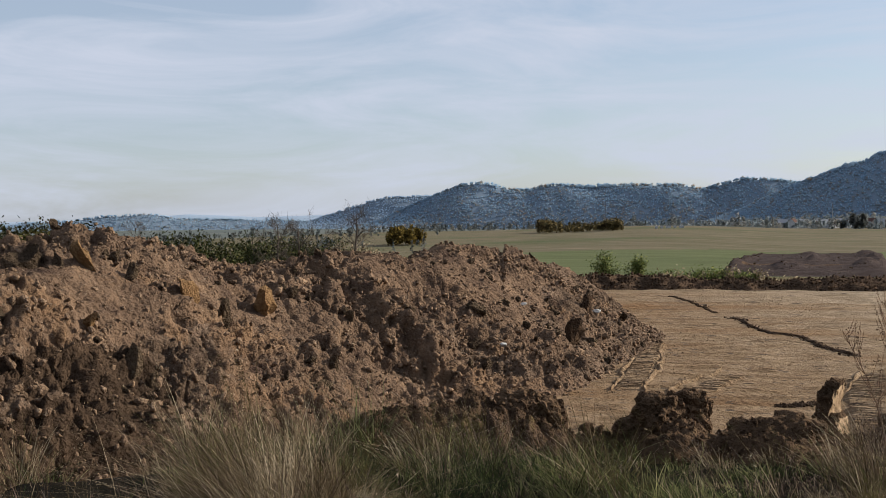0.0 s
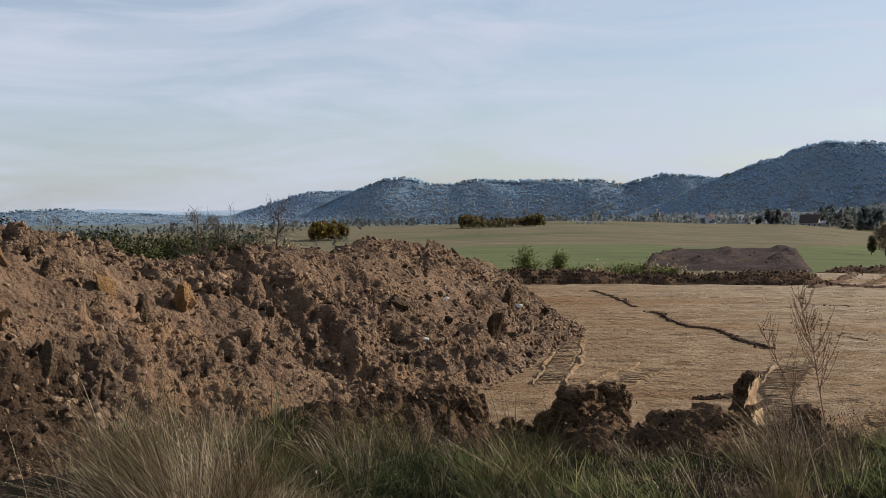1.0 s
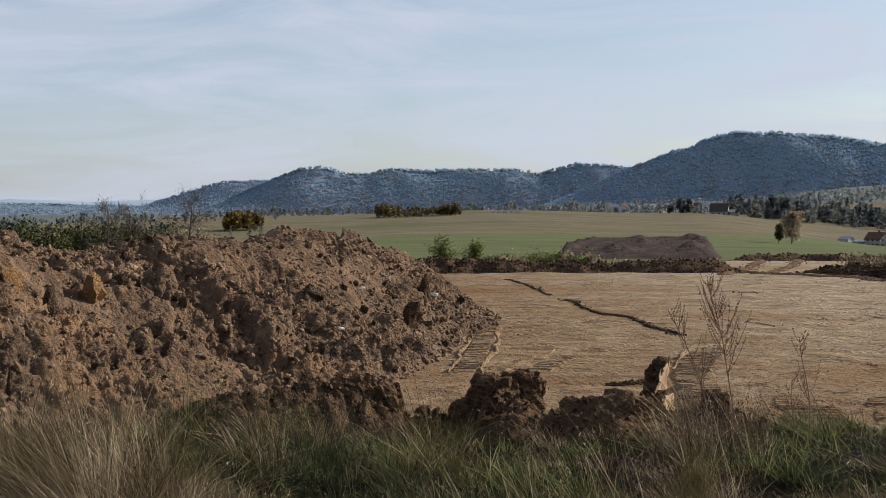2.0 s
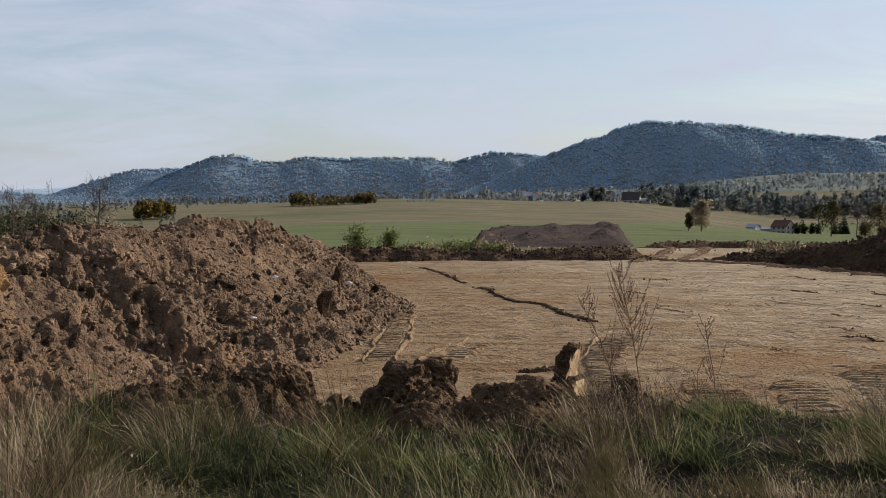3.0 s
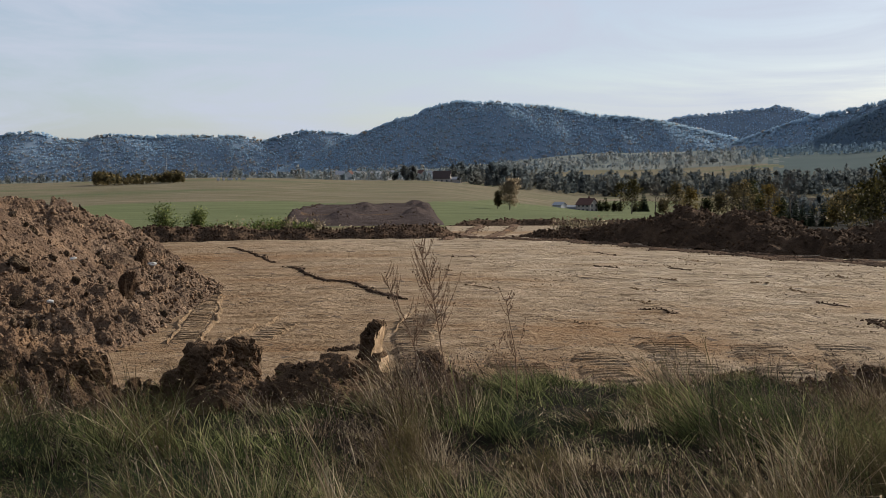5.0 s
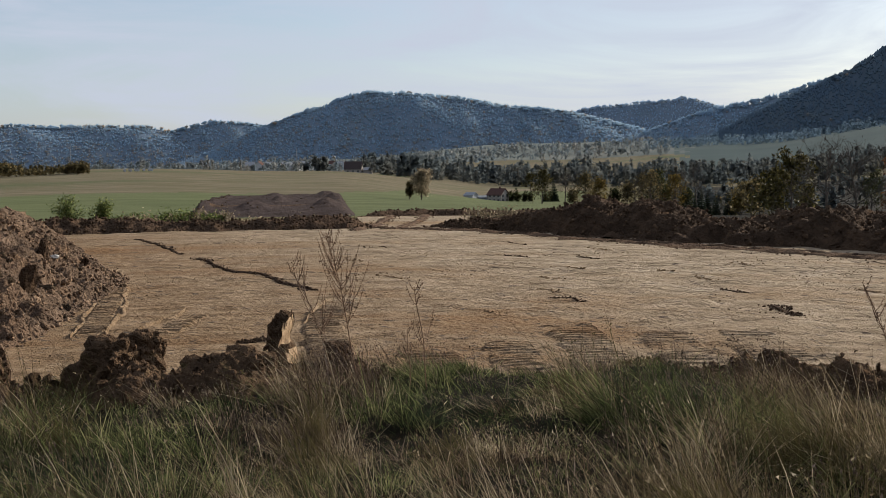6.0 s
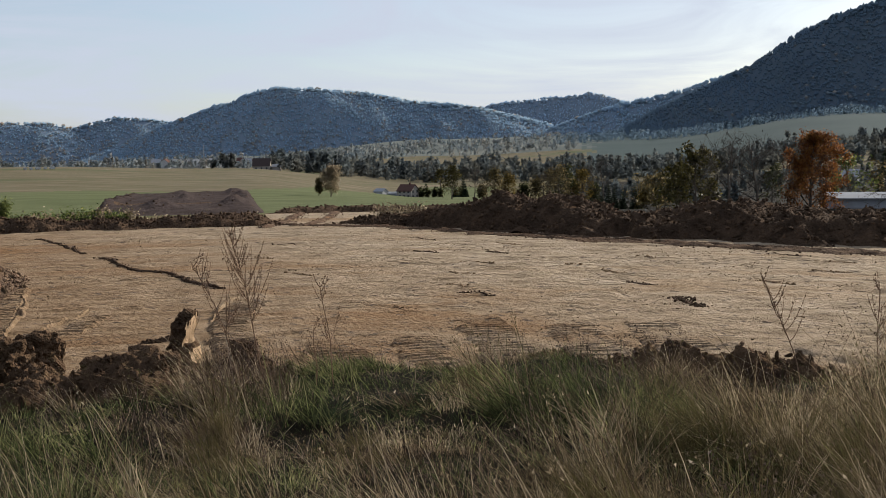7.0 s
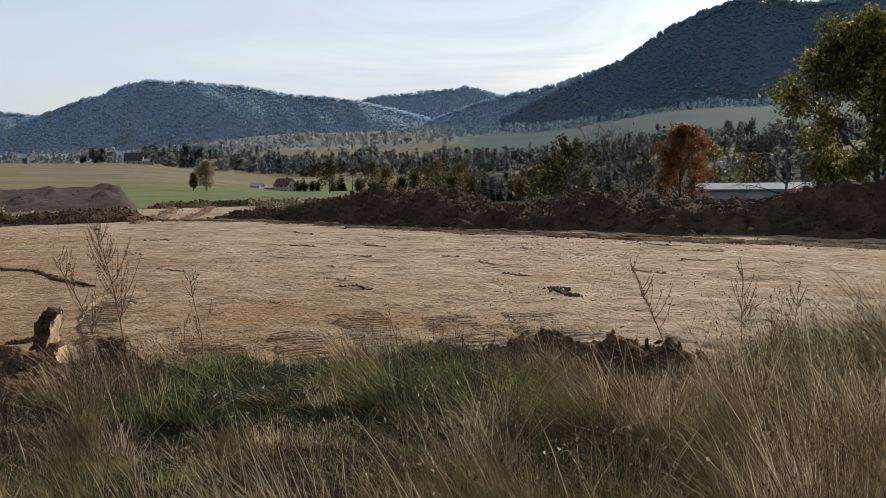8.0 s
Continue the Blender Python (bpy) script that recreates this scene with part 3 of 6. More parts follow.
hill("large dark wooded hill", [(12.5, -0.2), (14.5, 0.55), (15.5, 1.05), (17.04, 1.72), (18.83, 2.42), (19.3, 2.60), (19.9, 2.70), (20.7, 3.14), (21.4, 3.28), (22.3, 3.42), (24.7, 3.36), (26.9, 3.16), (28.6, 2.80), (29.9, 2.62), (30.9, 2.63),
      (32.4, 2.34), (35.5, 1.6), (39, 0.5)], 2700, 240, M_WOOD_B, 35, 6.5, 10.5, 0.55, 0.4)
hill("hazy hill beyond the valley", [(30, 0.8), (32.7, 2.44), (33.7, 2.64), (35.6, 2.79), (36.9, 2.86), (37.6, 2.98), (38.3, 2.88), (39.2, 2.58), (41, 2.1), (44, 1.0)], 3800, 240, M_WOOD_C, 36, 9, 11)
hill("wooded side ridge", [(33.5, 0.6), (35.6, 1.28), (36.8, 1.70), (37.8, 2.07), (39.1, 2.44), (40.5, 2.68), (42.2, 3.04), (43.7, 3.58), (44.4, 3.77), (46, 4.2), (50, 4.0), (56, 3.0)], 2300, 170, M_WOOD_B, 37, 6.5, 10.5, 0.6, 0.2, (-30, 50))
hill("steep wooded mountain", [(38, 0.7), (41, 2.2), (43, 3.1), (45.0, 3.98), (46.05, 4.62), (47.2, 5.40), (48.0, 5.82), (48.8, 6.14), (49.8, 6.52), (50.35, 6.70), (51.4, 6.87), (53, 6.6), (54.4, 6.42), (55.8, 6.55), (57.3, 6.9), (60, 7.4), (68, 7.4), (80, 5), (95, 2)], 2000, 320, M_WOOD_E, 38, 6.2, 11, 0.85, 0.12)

# ---- earth heaps and berms ----
def ico(subdiv):
    bm = bmesh.new()
    bmesh.ops.create_icosphere(bm, subdivisions=subdiv, radius=1.0)
    v = np.array([p.co[:] for p in bm.verts])
    f = np.array([[q.index for q in p.verts] for p in bm.faces])
    bm.free()
    return v, f


ICO1, ICO2, ICO3 = ico(1), ico(2), ico(4)


def lump(seed, shape=ICO1, rough=0.28, flat=0.8):
    """The verts of an angular clod about 1 m in radius."""
    g = np.random.default_rng(seed)
    v = shape[0].copy()
    for _ in range(5):  # broken faces
        n = g.normal(size=3)
        n /= np.linalg.norm(n)
        d = v @ n
        cut = g.uniform(0.30, 0.85)
        v -= np.outer(np.maximum(d - cut, 0), n)
    k = g.uniform(0, 50)
    big = fbm(v[:, 0] * 1.5 + k, v[:, 1] * 1.5 + v[:, 2] * 1.1, seed, 2)
    v *= (1 + rough * 0.6 * big + rough * 0.5 * g.uniform(-1, 1, len(v)))[:, None]
    v *= np.array([1.15, g.uniform(0.6, 1.0), flat * g.uniform(0.6, 1.1)])
    return v


LUMPS = [lump(100 + k) for k in range(14)]
LUMPS2 = [lump(200 + k, ICO2, 0.42) for k in range(8)]
LUMP_MESHES = {}


def lump_mesh(k, mat):
    if (k, mat.name) not in LUMP_MESHES:
        LUMP_MESHES[(k, mat.name)] = mesh_of("clod", LUMPS2[k], ICO2[1], mat, smooth_shade=False)
    return LUMP_MESHES[(k, mat.name)]


def turn_matrices(g, n, tilt=3.14):
    a, b, c = g.uniform(0, 6.283, n), g.uniform(-tilt, tilt, n), g.uniform(-tilt, tilt, n)
    ca, sa_, cb, sb, cc, sc = np.cos(a), np.sin(a), np.cos(b), np.sin(b), np.cos(c), np.sin(c)
    return np.stack([np.stack([ca * cb, ca * sb * sc - sa_ * cc, ca * sb * cc + sa_ * sc], -1),
                     np.stack([sa_ * cb, sa_ * sb * sc + ca * cc, sa_ * sb * cc - ca * sc], -1),
                     np.stack([-sb, cb * sc, cb * cc], -1)], -2)


def joined_lumps(places, sizes, seed):
    """Many clods in one mesh."""
    g = np.random.default_rng(seed)
    n = len(places)
    rot = turn_matrices(g, n)
    kind = g.integers(0, len(LUMPS), n)
    v = np.array(LUMPS)[kind] * np.asarray(sizes)[:, None, None]
    v = np.einsum("nij,nkj->nki", rot, v) * np.array([1, 1, 0.85]) + np.asarray(places)[:, None]
    f = ICO1[1][None] + (np.arange(n) * len(ICO1[0]))[:, None, None]
    return v.reshape(-1, 3), f.reshape(-1, 3)


def single_clods(parent, places, sizes, mat, seed, name="clod"):
    g = np.random.default_rng(seed)
    for p, s in zip(places, sizes):
        ob = part(name, lump_mesh(int(g.integers(0, len(LUMPS2))), mat), None, parent)
        ob.location = p
        ob.rotation_euler = g.uniform(0, 6.28, 3)
        ob.scale = (s, s * g.uniform(0.75, 1.1), s * g.uniform(0.65, 0.95))


HEAP_FOOT = [(-7.5, 9.8), (-4.6, 10.2), (-3.3, 11.6), (-2.6, 13.4), (-1.6, 15.4), (-0.2, 17.4), (1.2, 18.6), (2.3, 19.8), (2.9, 21.2), (3.7, 23.6), (4.8, 25.8), (5.4, 29.5), (5.5, 35), (6.1, 45), (7.4, 49.2),
             (4.8, 51), (3.6, 42), (1.5, 34), (-3, 28.5), (-8, 24), (-12, 18), (-13, 10)]
CREST_AZ = [-40, -21, -18.3, -16, -14.7, -12.8, -10.7, -8, -6.3, -4.6, -2.9, -1.8, 0.1, 1.6, 3.2, 5.2, 7.4]
CREST_Z = [2.5, 2.52, 2.58, 2.66, 2.52, 2.44, 2.28, 2.28, 2.36, 2.48, 2.40, 2.28, 2.66, 2.66, 2.24, 1.85, 1.1]


def heap_form(x, y):
    """The heap's broad form without its clods, and how far inside its foot a place lies."""
    r, az = np.hypot(x, y), np.degrees(np.arctan2(x, y))
    d = polygon_depth(x, y, HEAP_FOOT) + 0.22 * fbm(x / 1.8, y / 1.8, 41, 2)
    cap = np.interp(az, CREST_AZ, CREST_Z) - 0.30 * smooth(17, 27, r) * (az < 3) - 1.5 * smooth(30, 49, r) * (az > 2)
    slope = d * (0.66 + 0.10 * vnoise(x / 3, y / 3, 44) + 0.22 * (1 - smooth(-14, -6, az)))
    k = 0.30  # rounded shoulder
    h = -k * np.logaddexp(-slope / k, -cap / k) + 0.015
    h = h + smooth(0.0, 1.2, d) * (0.22 * fbm(x / 1.7, y / 1.7, 45, 2) + (0.12 + 0.09 * smooth(-1, -5, x)) * (billow(x / 1.25, y / 1.25, 46, 2) - 0.3))
    return np.where(d > -0.6, np.maximum(h, -0.4), -0.4), d


def cloddy(x, y):
    """Where clods lie thick on the heap, 0 to 1; fine raked soil between."""
    return smooth(-0.90, 0.35, fbm(x / 1.5, y / 1.5, 58, 3) + 0.22 * smooth(-3, -6, x) + 0.15 * smooth(1.5, 3.5, x) + 0.12 * (vnoise(x / 0.5, y / 0.5, 59)))


def heap_surface(x, y):
    """Places on the heap: clods of three sizes pushed out along the slope's normal."""
    x, y = np.asarray(x, float), np.asarray(y, float)
    h, d = heap_form(x, y)
    e = 0.12
    gx, gy = (heap_form(x + e, y)[0] - h) / e, (heap_form(x, y + e)[0] - h) / e
    gx, gy = np.clip(gx, -1.3, 1.3), np.clip(gy, -1.3, 1.3)
    n = np.sqrt(gx * gx + gy * gy + 1)
    wx, wy = x + 0.10 * fbm(x / 0.45, y / 0.45, 42, 2), y + 0.10 * fbm(x / 0.45 + 7, y / 0.45, 43, 2)
    rough = cloddy(x, y)  # raked slopes between cloddy ground
    push = smooth(0.0, 0.9, d) * (0.03 + 0.19 * rough) * cells(wx / 0.70, wy / 0.70, 47) * (0.4 + 0.9 * np.clip(fbm(x / 2.3, y / 2.3, 53, 2) + 0.4, 0, 1))
    push = push + smooth(-0.15, 0.4, d) * ((0.020 + 0.105 * rough) * cells(wx / 0.30, wy / 0.30, 48) + (0.030 + 0.045 * rough) * cells(wx / 0.135, wy / 0.135, 50) + (0.014 + 0.014 * rough) * vnoise(x / 0.055, y / 0.055, 49))
    return x - gx / n * push, y - gy / n * push, h + push / n


def heap_height(x, y):
    h, d = heap_form(x, y)
    return h


def scatter_on(height, poly_box, inside, count, seed):
    """Random places on a surface, where inside() says so."""
    g = np.random.default_rng(seed)
    x0, x1, y0, y1 = poly_box
    x, y = g.uniform(x0, x1, count * 4), g.uniform(y0, y1, count * 4)
    keep = inside(x, y)
    x, y = x[keep][:count], y[keep][:count]
    if height is heap_height:
        x, y, z = heap_surface(x, y)
        return np.stack([x, y, z], -1)
    return np.stack([x, y, height(x, y)], -1)


def build_heap():
    az = np.radians(np.arange(-34, 12.5, 0.105))
    r = 8.0 * 1.0031 ** np.arange(0, 603)
    R, A = np.meshgrid(r, az, indexing="ij")
    X, Y = R * np.sin(A), R * np.cos(A)
    X, Y, Z = heap_surface(X, Y)
    keep = Z > -0.3
    f = grid_faces(len(r), len(az))[:, ::-1]
    f = f[keep.ravel()[f].any(1)]
    used, inv = np.unique(f, return_inverse=True)
    verts = np.stack([X, Y, Z], -1).reshape(-1, 3)[used]
    c = verts[inv.reshape(-1, 4)].mean(1)
    caz = np.degrees(np.arctan2(c[:, 0], c[:, 1]))
    # loam by noise, right flank and foot; lower left also paints the hollows' shade
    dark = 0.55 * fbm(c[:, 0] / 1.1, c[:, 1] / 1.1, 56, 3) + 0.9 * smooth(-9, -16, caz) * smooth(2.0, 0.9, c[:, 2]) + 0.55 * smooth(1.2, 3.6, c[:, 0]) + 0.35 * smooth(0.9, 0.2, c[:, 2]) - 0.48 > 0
    # shadow in the lower-left hollows, painted with dark soil
    hollow_shade = smooth(-10.5, -16.5, caz) * smooth(2.1, 0.9, c[:, 2]) + 0.4 * fbm(c[:, 0] / 1.1, c[:, 1] / 1.1, 57, 3) > 0.62
    heap = thing("spoil_mound", "long mound of freshly dug brown clayey soil with clods", "soil mound",
                 mesh=mesh_of("spoil_mound", verts, inv.reshape(-1, 4), [M_SOIL, M_LOAM, M_DARK], np.where(hollow_shade, 2, dark.astype(int))))
    deep = lambda x, y: polygon_depth(x, y, HEAP_FOOT) > -0.25
    # small clods, denser on the right flank and along the foot
    p = scatter_on(heap_height, (-13, 8, 8.5, 50), deep, 19000, 61)
    g = np.random.default_rng(62)
    p = p[g.uniform(0, 1, len(p)) < 0.16 + 0.7 * cloddy(p[:, 0], p[:, 1])]
    s = 0.012 + 0.055 * g.uniform(0, 1, len(p)) ** 4 + 0.0009 * np.hypot(p[:, 0], p[:, 1])
    p[:, 2] += s * 0.25
    p2 = scatter_on(heap_height, (-1, 7.5, 17, 32), deep, 3500, 63)
    s2 = 0.016 + 0.055 * g.uniform(0, 1, len(p2)) ** 3
    p2[:, 2] += s2 * 0.3
    v, f = joined_lumps(np.concatenate([p, p2]), np.concatenate([s, s2]), 64)
    part("clod_litter", mesh_of("clod_litter", v, f, M_CLOD), None, heap, "crumbled soil clods", "stuff")
    # angular middling clods where the ground is cloddy
    p = scatter_on(heap_height, (-12, 6, 9, 30), lambda x, y: deep(x, y) & (cloddy(x, y) > 0.55), 1800, 67)
    s = 0.04 + 0.09 * g.uniform(0, 1, len(p)) ** 2.2
    p[:, 2] += s * 0.2
    v, f = joined_lumps(p, s, 68)
    part("clod_litter", mesh_of("clod_litter", v, f, M_CLOD), None, heap, "rounded soil clods", "stuff")
    p = scatter_on(heap_height, (-9, 6, 9, 30), deep, 285, 65)
    s = 0.07 + 0.11 * g.uniform(0, 1, len(p)) ** 2
    p[:, 2] += s * 0.25
    single_clods(heap, p, s, M_CLOD_ONE, 66)
    # a boulder of pale clay on the crest, the dark lump and pale pieces on the flank
    for (x, y, s, mat) in [(-4.87, 15.5, 0.30, M_OCHRE), (-3.65, 16.3, 0.24, M_OCHRE), (-2.86, 18.15, 0.32, M_OCHRE), (-3.85, 14.1, 0.20, M_CLOD_ONE), (-4.34, 14.1, 0.13, M_OCHRE), (-3.2, 16.85, 0.20, M_CLOD_ONE), (-5.5, 15.2, 0.30, M_CLOD_ONE),
                           (2.6, 22.85, 0.30, M_DARK), (2.95, 23.3, 0.20, M_CLOD_ONE), (2.6, 19.75, 0.13, M_OCHRE), (2.75, 19.9, 0.08, M_OCHRE), (0.6, 20.9, 0.22, M_CLOD_ONE), (3.2, 25.6, 0.3, M_DARK)]:
        z = float(heap_height(np.array([x]), np.array([y]))[0])
        single_clods(heap, [(x, y, z + 0.25 * s)], [s], mat, int(abs(x * 100)), "boulder")
    return heap


build_heap()


def berm(name, label, spine, mat, seed, clods, step=0.14, rough=1.0, clod_size=(0.05, 0.13), grain=1.0):
    """A bank of tipped soil along a line; spine is (x, y, height, half width)."""
    pts = np.array(spine, float)
    seg = np.hypot(np.diff(pts[:, 0]), np.diff(pts[:, 1]))
    run = np.concatenate([[0], np.cumsum(seg)])
    s = np.arange(0, run[-1], step)
    cx, cy, ch, cw = (np.interp(s, run, pts[:, k]) for k in range(4))
    tx, ty = np.gradient(cx), np.gradient(cy)
    n = np.hypot(tx, ty)
    nx, ny = -ty / n, tx / n
    v = np.linspace(-1.15, 1.15, max(9, int(2.3 * cw.max() / step)))
    V, S = np.meshgrid(v, s, indexing="ij")

    def surface(V, k):
        x, y = cx[k] + nx[k] * V * cw[k], cy[k] + ny[k] * V * cw[k]
        g0 = land(x, y)
        bell = np.clip(1 - np.abs(V + 0.25 * fbm(x / 0.9, y / 0.9, seed, 2)) ** 1.9, -0.15, 1)
        ends = np.minimum(1, np.minimum(k, len(s) - 1 - k) * step / 1.0)
        h = ch[k] * ends * bell * (1 + 0.28 * fbm(x / 2.2, y / 2.2, seed + 1, 2))
        body = smooth(0, 0.35, bell) * rough
        h = h + body * (0.16 * (billow(x / 0.9, y / 0.9, seed + 2, 2) - 0.3) + 0.15 * cells(x / 0.42 / grain, y / 0.42 / grain, seed + 3) + 0.08 * cells(x / 0.17 / grain, y / 0.17 / grain, seed + 4)) * np.minimum(1, ch[k] * 1.6)
        return x, y, g0 + h - 0.03

    K = np.broadcast_to(np.arange(len(s))[None], V.shape)
    X, Y, Z = surface(V, K)
    ob = thing(name, label, "earth bank", mesh=mesh_of(name, np.stack([X, Y, Z], -1).reshape(-1, 3), grid_faces(len(v), len(s))[:, ::-1], mat))
    g = np.random.default_rng(seed)
    V2, K2 = g.uniform(-1.05, 1.05, clods), g.integers(0, len(s), clods)
    x, y, z = surface(V2, K2)
    size = clod_size[0] + (clod_size[1] - clod_size[0]) * g.uniform(0, 1, clods) ** 2.2
    vv, ff = joined_lumps(np.stack([x, y, z + 0.2 * size], -1), size, seed + 5)
    part("clod_litter", mesh_of("clod_litter", vv, ff, mat, smooth_shade=False), None, ob, "", "stuff")
    return ob


berm("earth_berm", "low berm of dark soil along the far edge of the site", [(3.5, 50.6, 0.62, 1.3), (6.5, 50.0, 0.68, 1.4), (8.5, 49.6, 0.46, 1.3), (12, 48.9, 0.43, 1.3), (15.5, 47.8, 0.42, 1.3), (17.4, 47.3, 0.50, 1.4), (19.4, 46.6, 0.45, 1.2)], M_DARK, 71, 1500)
berm("earth_berm", "tall bank of dark tipped soil edging the sandy site", [(21.8, 45.6, 0.20, 0.8), (23.2, 43.2, 0.45, 1.4), (24.2, 41.0, 0.53, 1.7), (24.6, 39.6, 0.94, 2.1), (25.2, 38.0, 1.27, 2.4), (25.9, 35.6, 1.02, 2.5), (26.8, 32.6, 0.86, 2.5), (27.9, 29.6, 0.94, 2.6),
      (29.2, 26.6, 0.97, 2.7), (30.2, 24.2, 0.97, 2.8), (31.2, 22.2, 1.10, 2.8), (32.3, 19.4, 1.38, 3.0), (33.5, 16.0, 1.47, 3.0), (35, 10, 1.30, 3.0)], M_DARK, 72, 6500, 0.14)
berm("earth_berm", "small ridge of dark soil behind the access track", [(25.0, 62.5, 0.30, 1.0), (29.5, 62.0, 0.48, 1.2), (33, 59.5, 0.33, 1.2), (37, 57, 0.30, 1.2), (42, 53, 0.24, 1.2)], M_DARK, 73, 700, 0.25)


def build_stockpile():
    """The low spread stockpile out in the crop, rising away from the site, with a lip and mounds at its far edge."""
    t, u = np.linspace(0, 1, 220), np.linspace(0, 1, 110)
    T, U = np.meshgrid(t, u, indexing="ij")
    az = 12.9 + 2.0 * U + T * (9.0 - 2.4 * U)
    r = 80 + 43 * U
    x, y = r * np.sin(np.radians(az)), r * np.cos(np.radians(az))
    edge = smooth(0, 0.09, T) * smooth(0, 0.11, 1 - T) * smooth(0, 0.12, U) * smooth(0, 0.05, 1 - U)
    el = lambda a, e, w, h: h * np.exp(-((az - a) / w) ** 2 - ((np.degrees(np.arctan2(-3.42, r)) - e) / 0.10) ** 2)
    top = -0.55 + 0.10 * fbm(x / 9, y / 9, 83, 2) + 0.05 * fbm(x / 2, y / 2, 84, 2) + 0.14 * smooth(0.16, 0.08, T) * (0.6 + vnoise(x / 2, y / 2, 85)) + 0.22 * smooth(0.90, 0.96, U) * np.maximum(0, fbm(x / 4.0, y / 4.0, 86, 2))
    for a, e, w, h in [(17.7, -1.62, 0.45, 0.22), (17.9, -1.86, 0.30, 0.42), (16.6, -2.22, 0.6, 0.40), (20.1, -1.62, 0.35, 0.28), (20.6, -1.70, 0.35, 0.25), (20.2, -2.15, 0.6, 0.45), (20.8, -1.9, 0.4, 0.22), (14.6, -1.9, 0.4, 0.25), (14.3, -2.1, 0.4, 0.25)]:
        top = top + el(a, e, w, h) * (1 + 0.5 * vnoise(x / 0.8, y / 0.8, 88))
    low = land(x, y) - 0.08
    z = low + edge * np.maximum(top - low, 0.15)
    z = z + edge * 0.05 * cells(x / 0.8, y / 0.8, 81)
    f = grid_faces(len(t), len(u))
    way = np.abs(U - 0.27 - 0.02 * T + 0.01 * vnoise(x / 3, y / 3, 89)) < 0.028  # a pale dry track across the top
    mat = (way & (T > 0.13) & (T < 0.86)).ravel()[f].all(1).astype(int)
    heap = thing("soil_stockpile", "low spread stockpile of dark topsoil in the green field", "earth heap",
                 mesh=mesh_of("soil_stockpile", np.stack([x, y, z], -1).reshape(-1, 3), f, [M_TOPSOIL, M_DARK], mat))
    g = np.random.default_rng(86)
    k, m = g.integers(12, 208, 220), g.integers(12, 104, 220)
    k[:150] = g.integers(4, 26, 150)
    v, f = joined_lumps(np.stack([x[k, m], y[k, m], z[k, m]], -1), g.uniform(0.05, 0.16, 220), 87)
    part("clod_litter", mesh_of("clod_litter", v, f, M_DARK, smooth_shade=False), None, heap, "", "stuff")


build_stockpile()


# ---- the broken edge of the grassy bank ----
def edge_line(spans):
    """A line of (x, y, height, half width) along the bank's edge from (azimuth, offset, height, half width)."""
    out = []
    for a, off, h, w in spans:
        r = float(bank_edge(a)) + off
        out.append((r * math.sin(radians(a)), r * math.cos(radians(a)), h, w))
    return out


def soil_ridge(label, spans, seed, loose, singles, size):
    ridge = berm("soil_ridge", label, edge_line(spans), M_SOD, seed, loose, 0.025, 1.25, (0.010, 0.04), 0.45)
    g = np.random.default_rng(seed + 50)
    line = np.array(edge_line(spans))
    pts, sizes = [], []
    for _ in range(singles):
        k = g.uniform(0, len(line) - 1.001)
        q = line[int(k)] * (1 - k % 1) + line[int(k) + 1] * (k % 1)
        o = np.clip(g.normal(0, 0.4, 2), -0.7, 0.7) * q[3]
        sz = size * g.uniform(0.5, 1.2)
        z = float(land(np.array([q[0] + o[0]]), np.array([q[1] + o[1]]))[0])
        pts.append((q[0] + o[0], q[1] + o[1], z + q[2] * max(0.0, 1 - (math.hypot(*o) / q[3]) ** 1.35) * 0.5))
        sizes.append(sz)
    single_clods(ridge, pts, sizes, M_SOD, seed + 51)


soil_ridge("ridge of dark upturned sods at the edge of the bank", [(6.6, 0, 0.03, 0.4), (8.2, -0.2, 0.15, 0.75), (10.4, -0.3, 0.24, 0.85), (12.2, -0.3, 0.22, 0.8), (13.4, -0.3, 0.08, 0.8), (14.4, -0.3, 0.17, 0.85), (16.6, -0.3, 0.19, 0.9), (18.2, -0.3, 0.10, 0.85), (19.6, -0.2, 0.10, 0.7), (21.3, -0.1, 0.16, 0.5), (22.4, 0.1, 0.05, 0.4), (25, 0.2, 0.03, 0.3)], 91, 1500, 80, 0.075)
soil_ridge("mound of dark sods on the edge of the bank", [(-9, 0.1, 0.05, 0.4), (-5, 0.0, 0.22, 0.7), (-1.5, -0.1, 0.36, 0.8), (1.2, -0.1, 0.44, 0.8), (3.5, -0.1, 0.44, 0.75), (4.9, -0.1, 0.38, 0.7), (6.0, 0, 0.15, 0.5), (7.4, 0.1, 0.05, 0.4)], 94, 900, 50, 0.07)
soil_ridge("dark clods along the edge of the grass", [(26, 0.3, 0.03, 0.25), (29.5, 0.3, 0.08, 0.25), (33, 0.3, 0.06, 0.25), (37.5, 0.2, 0.10, 0.3), (39.0, 0.1, 0.22, 0.4), (41.3, 0.1, 0.30, 0.45), (44, 0.1, 0.30, 0.45), (46.8, 0, 0.44, 0.5), (49.6, 0, 0.42, 0.5), (50.6, 0, 0.1, 0.3)], 97, 800, 60, 0.06)


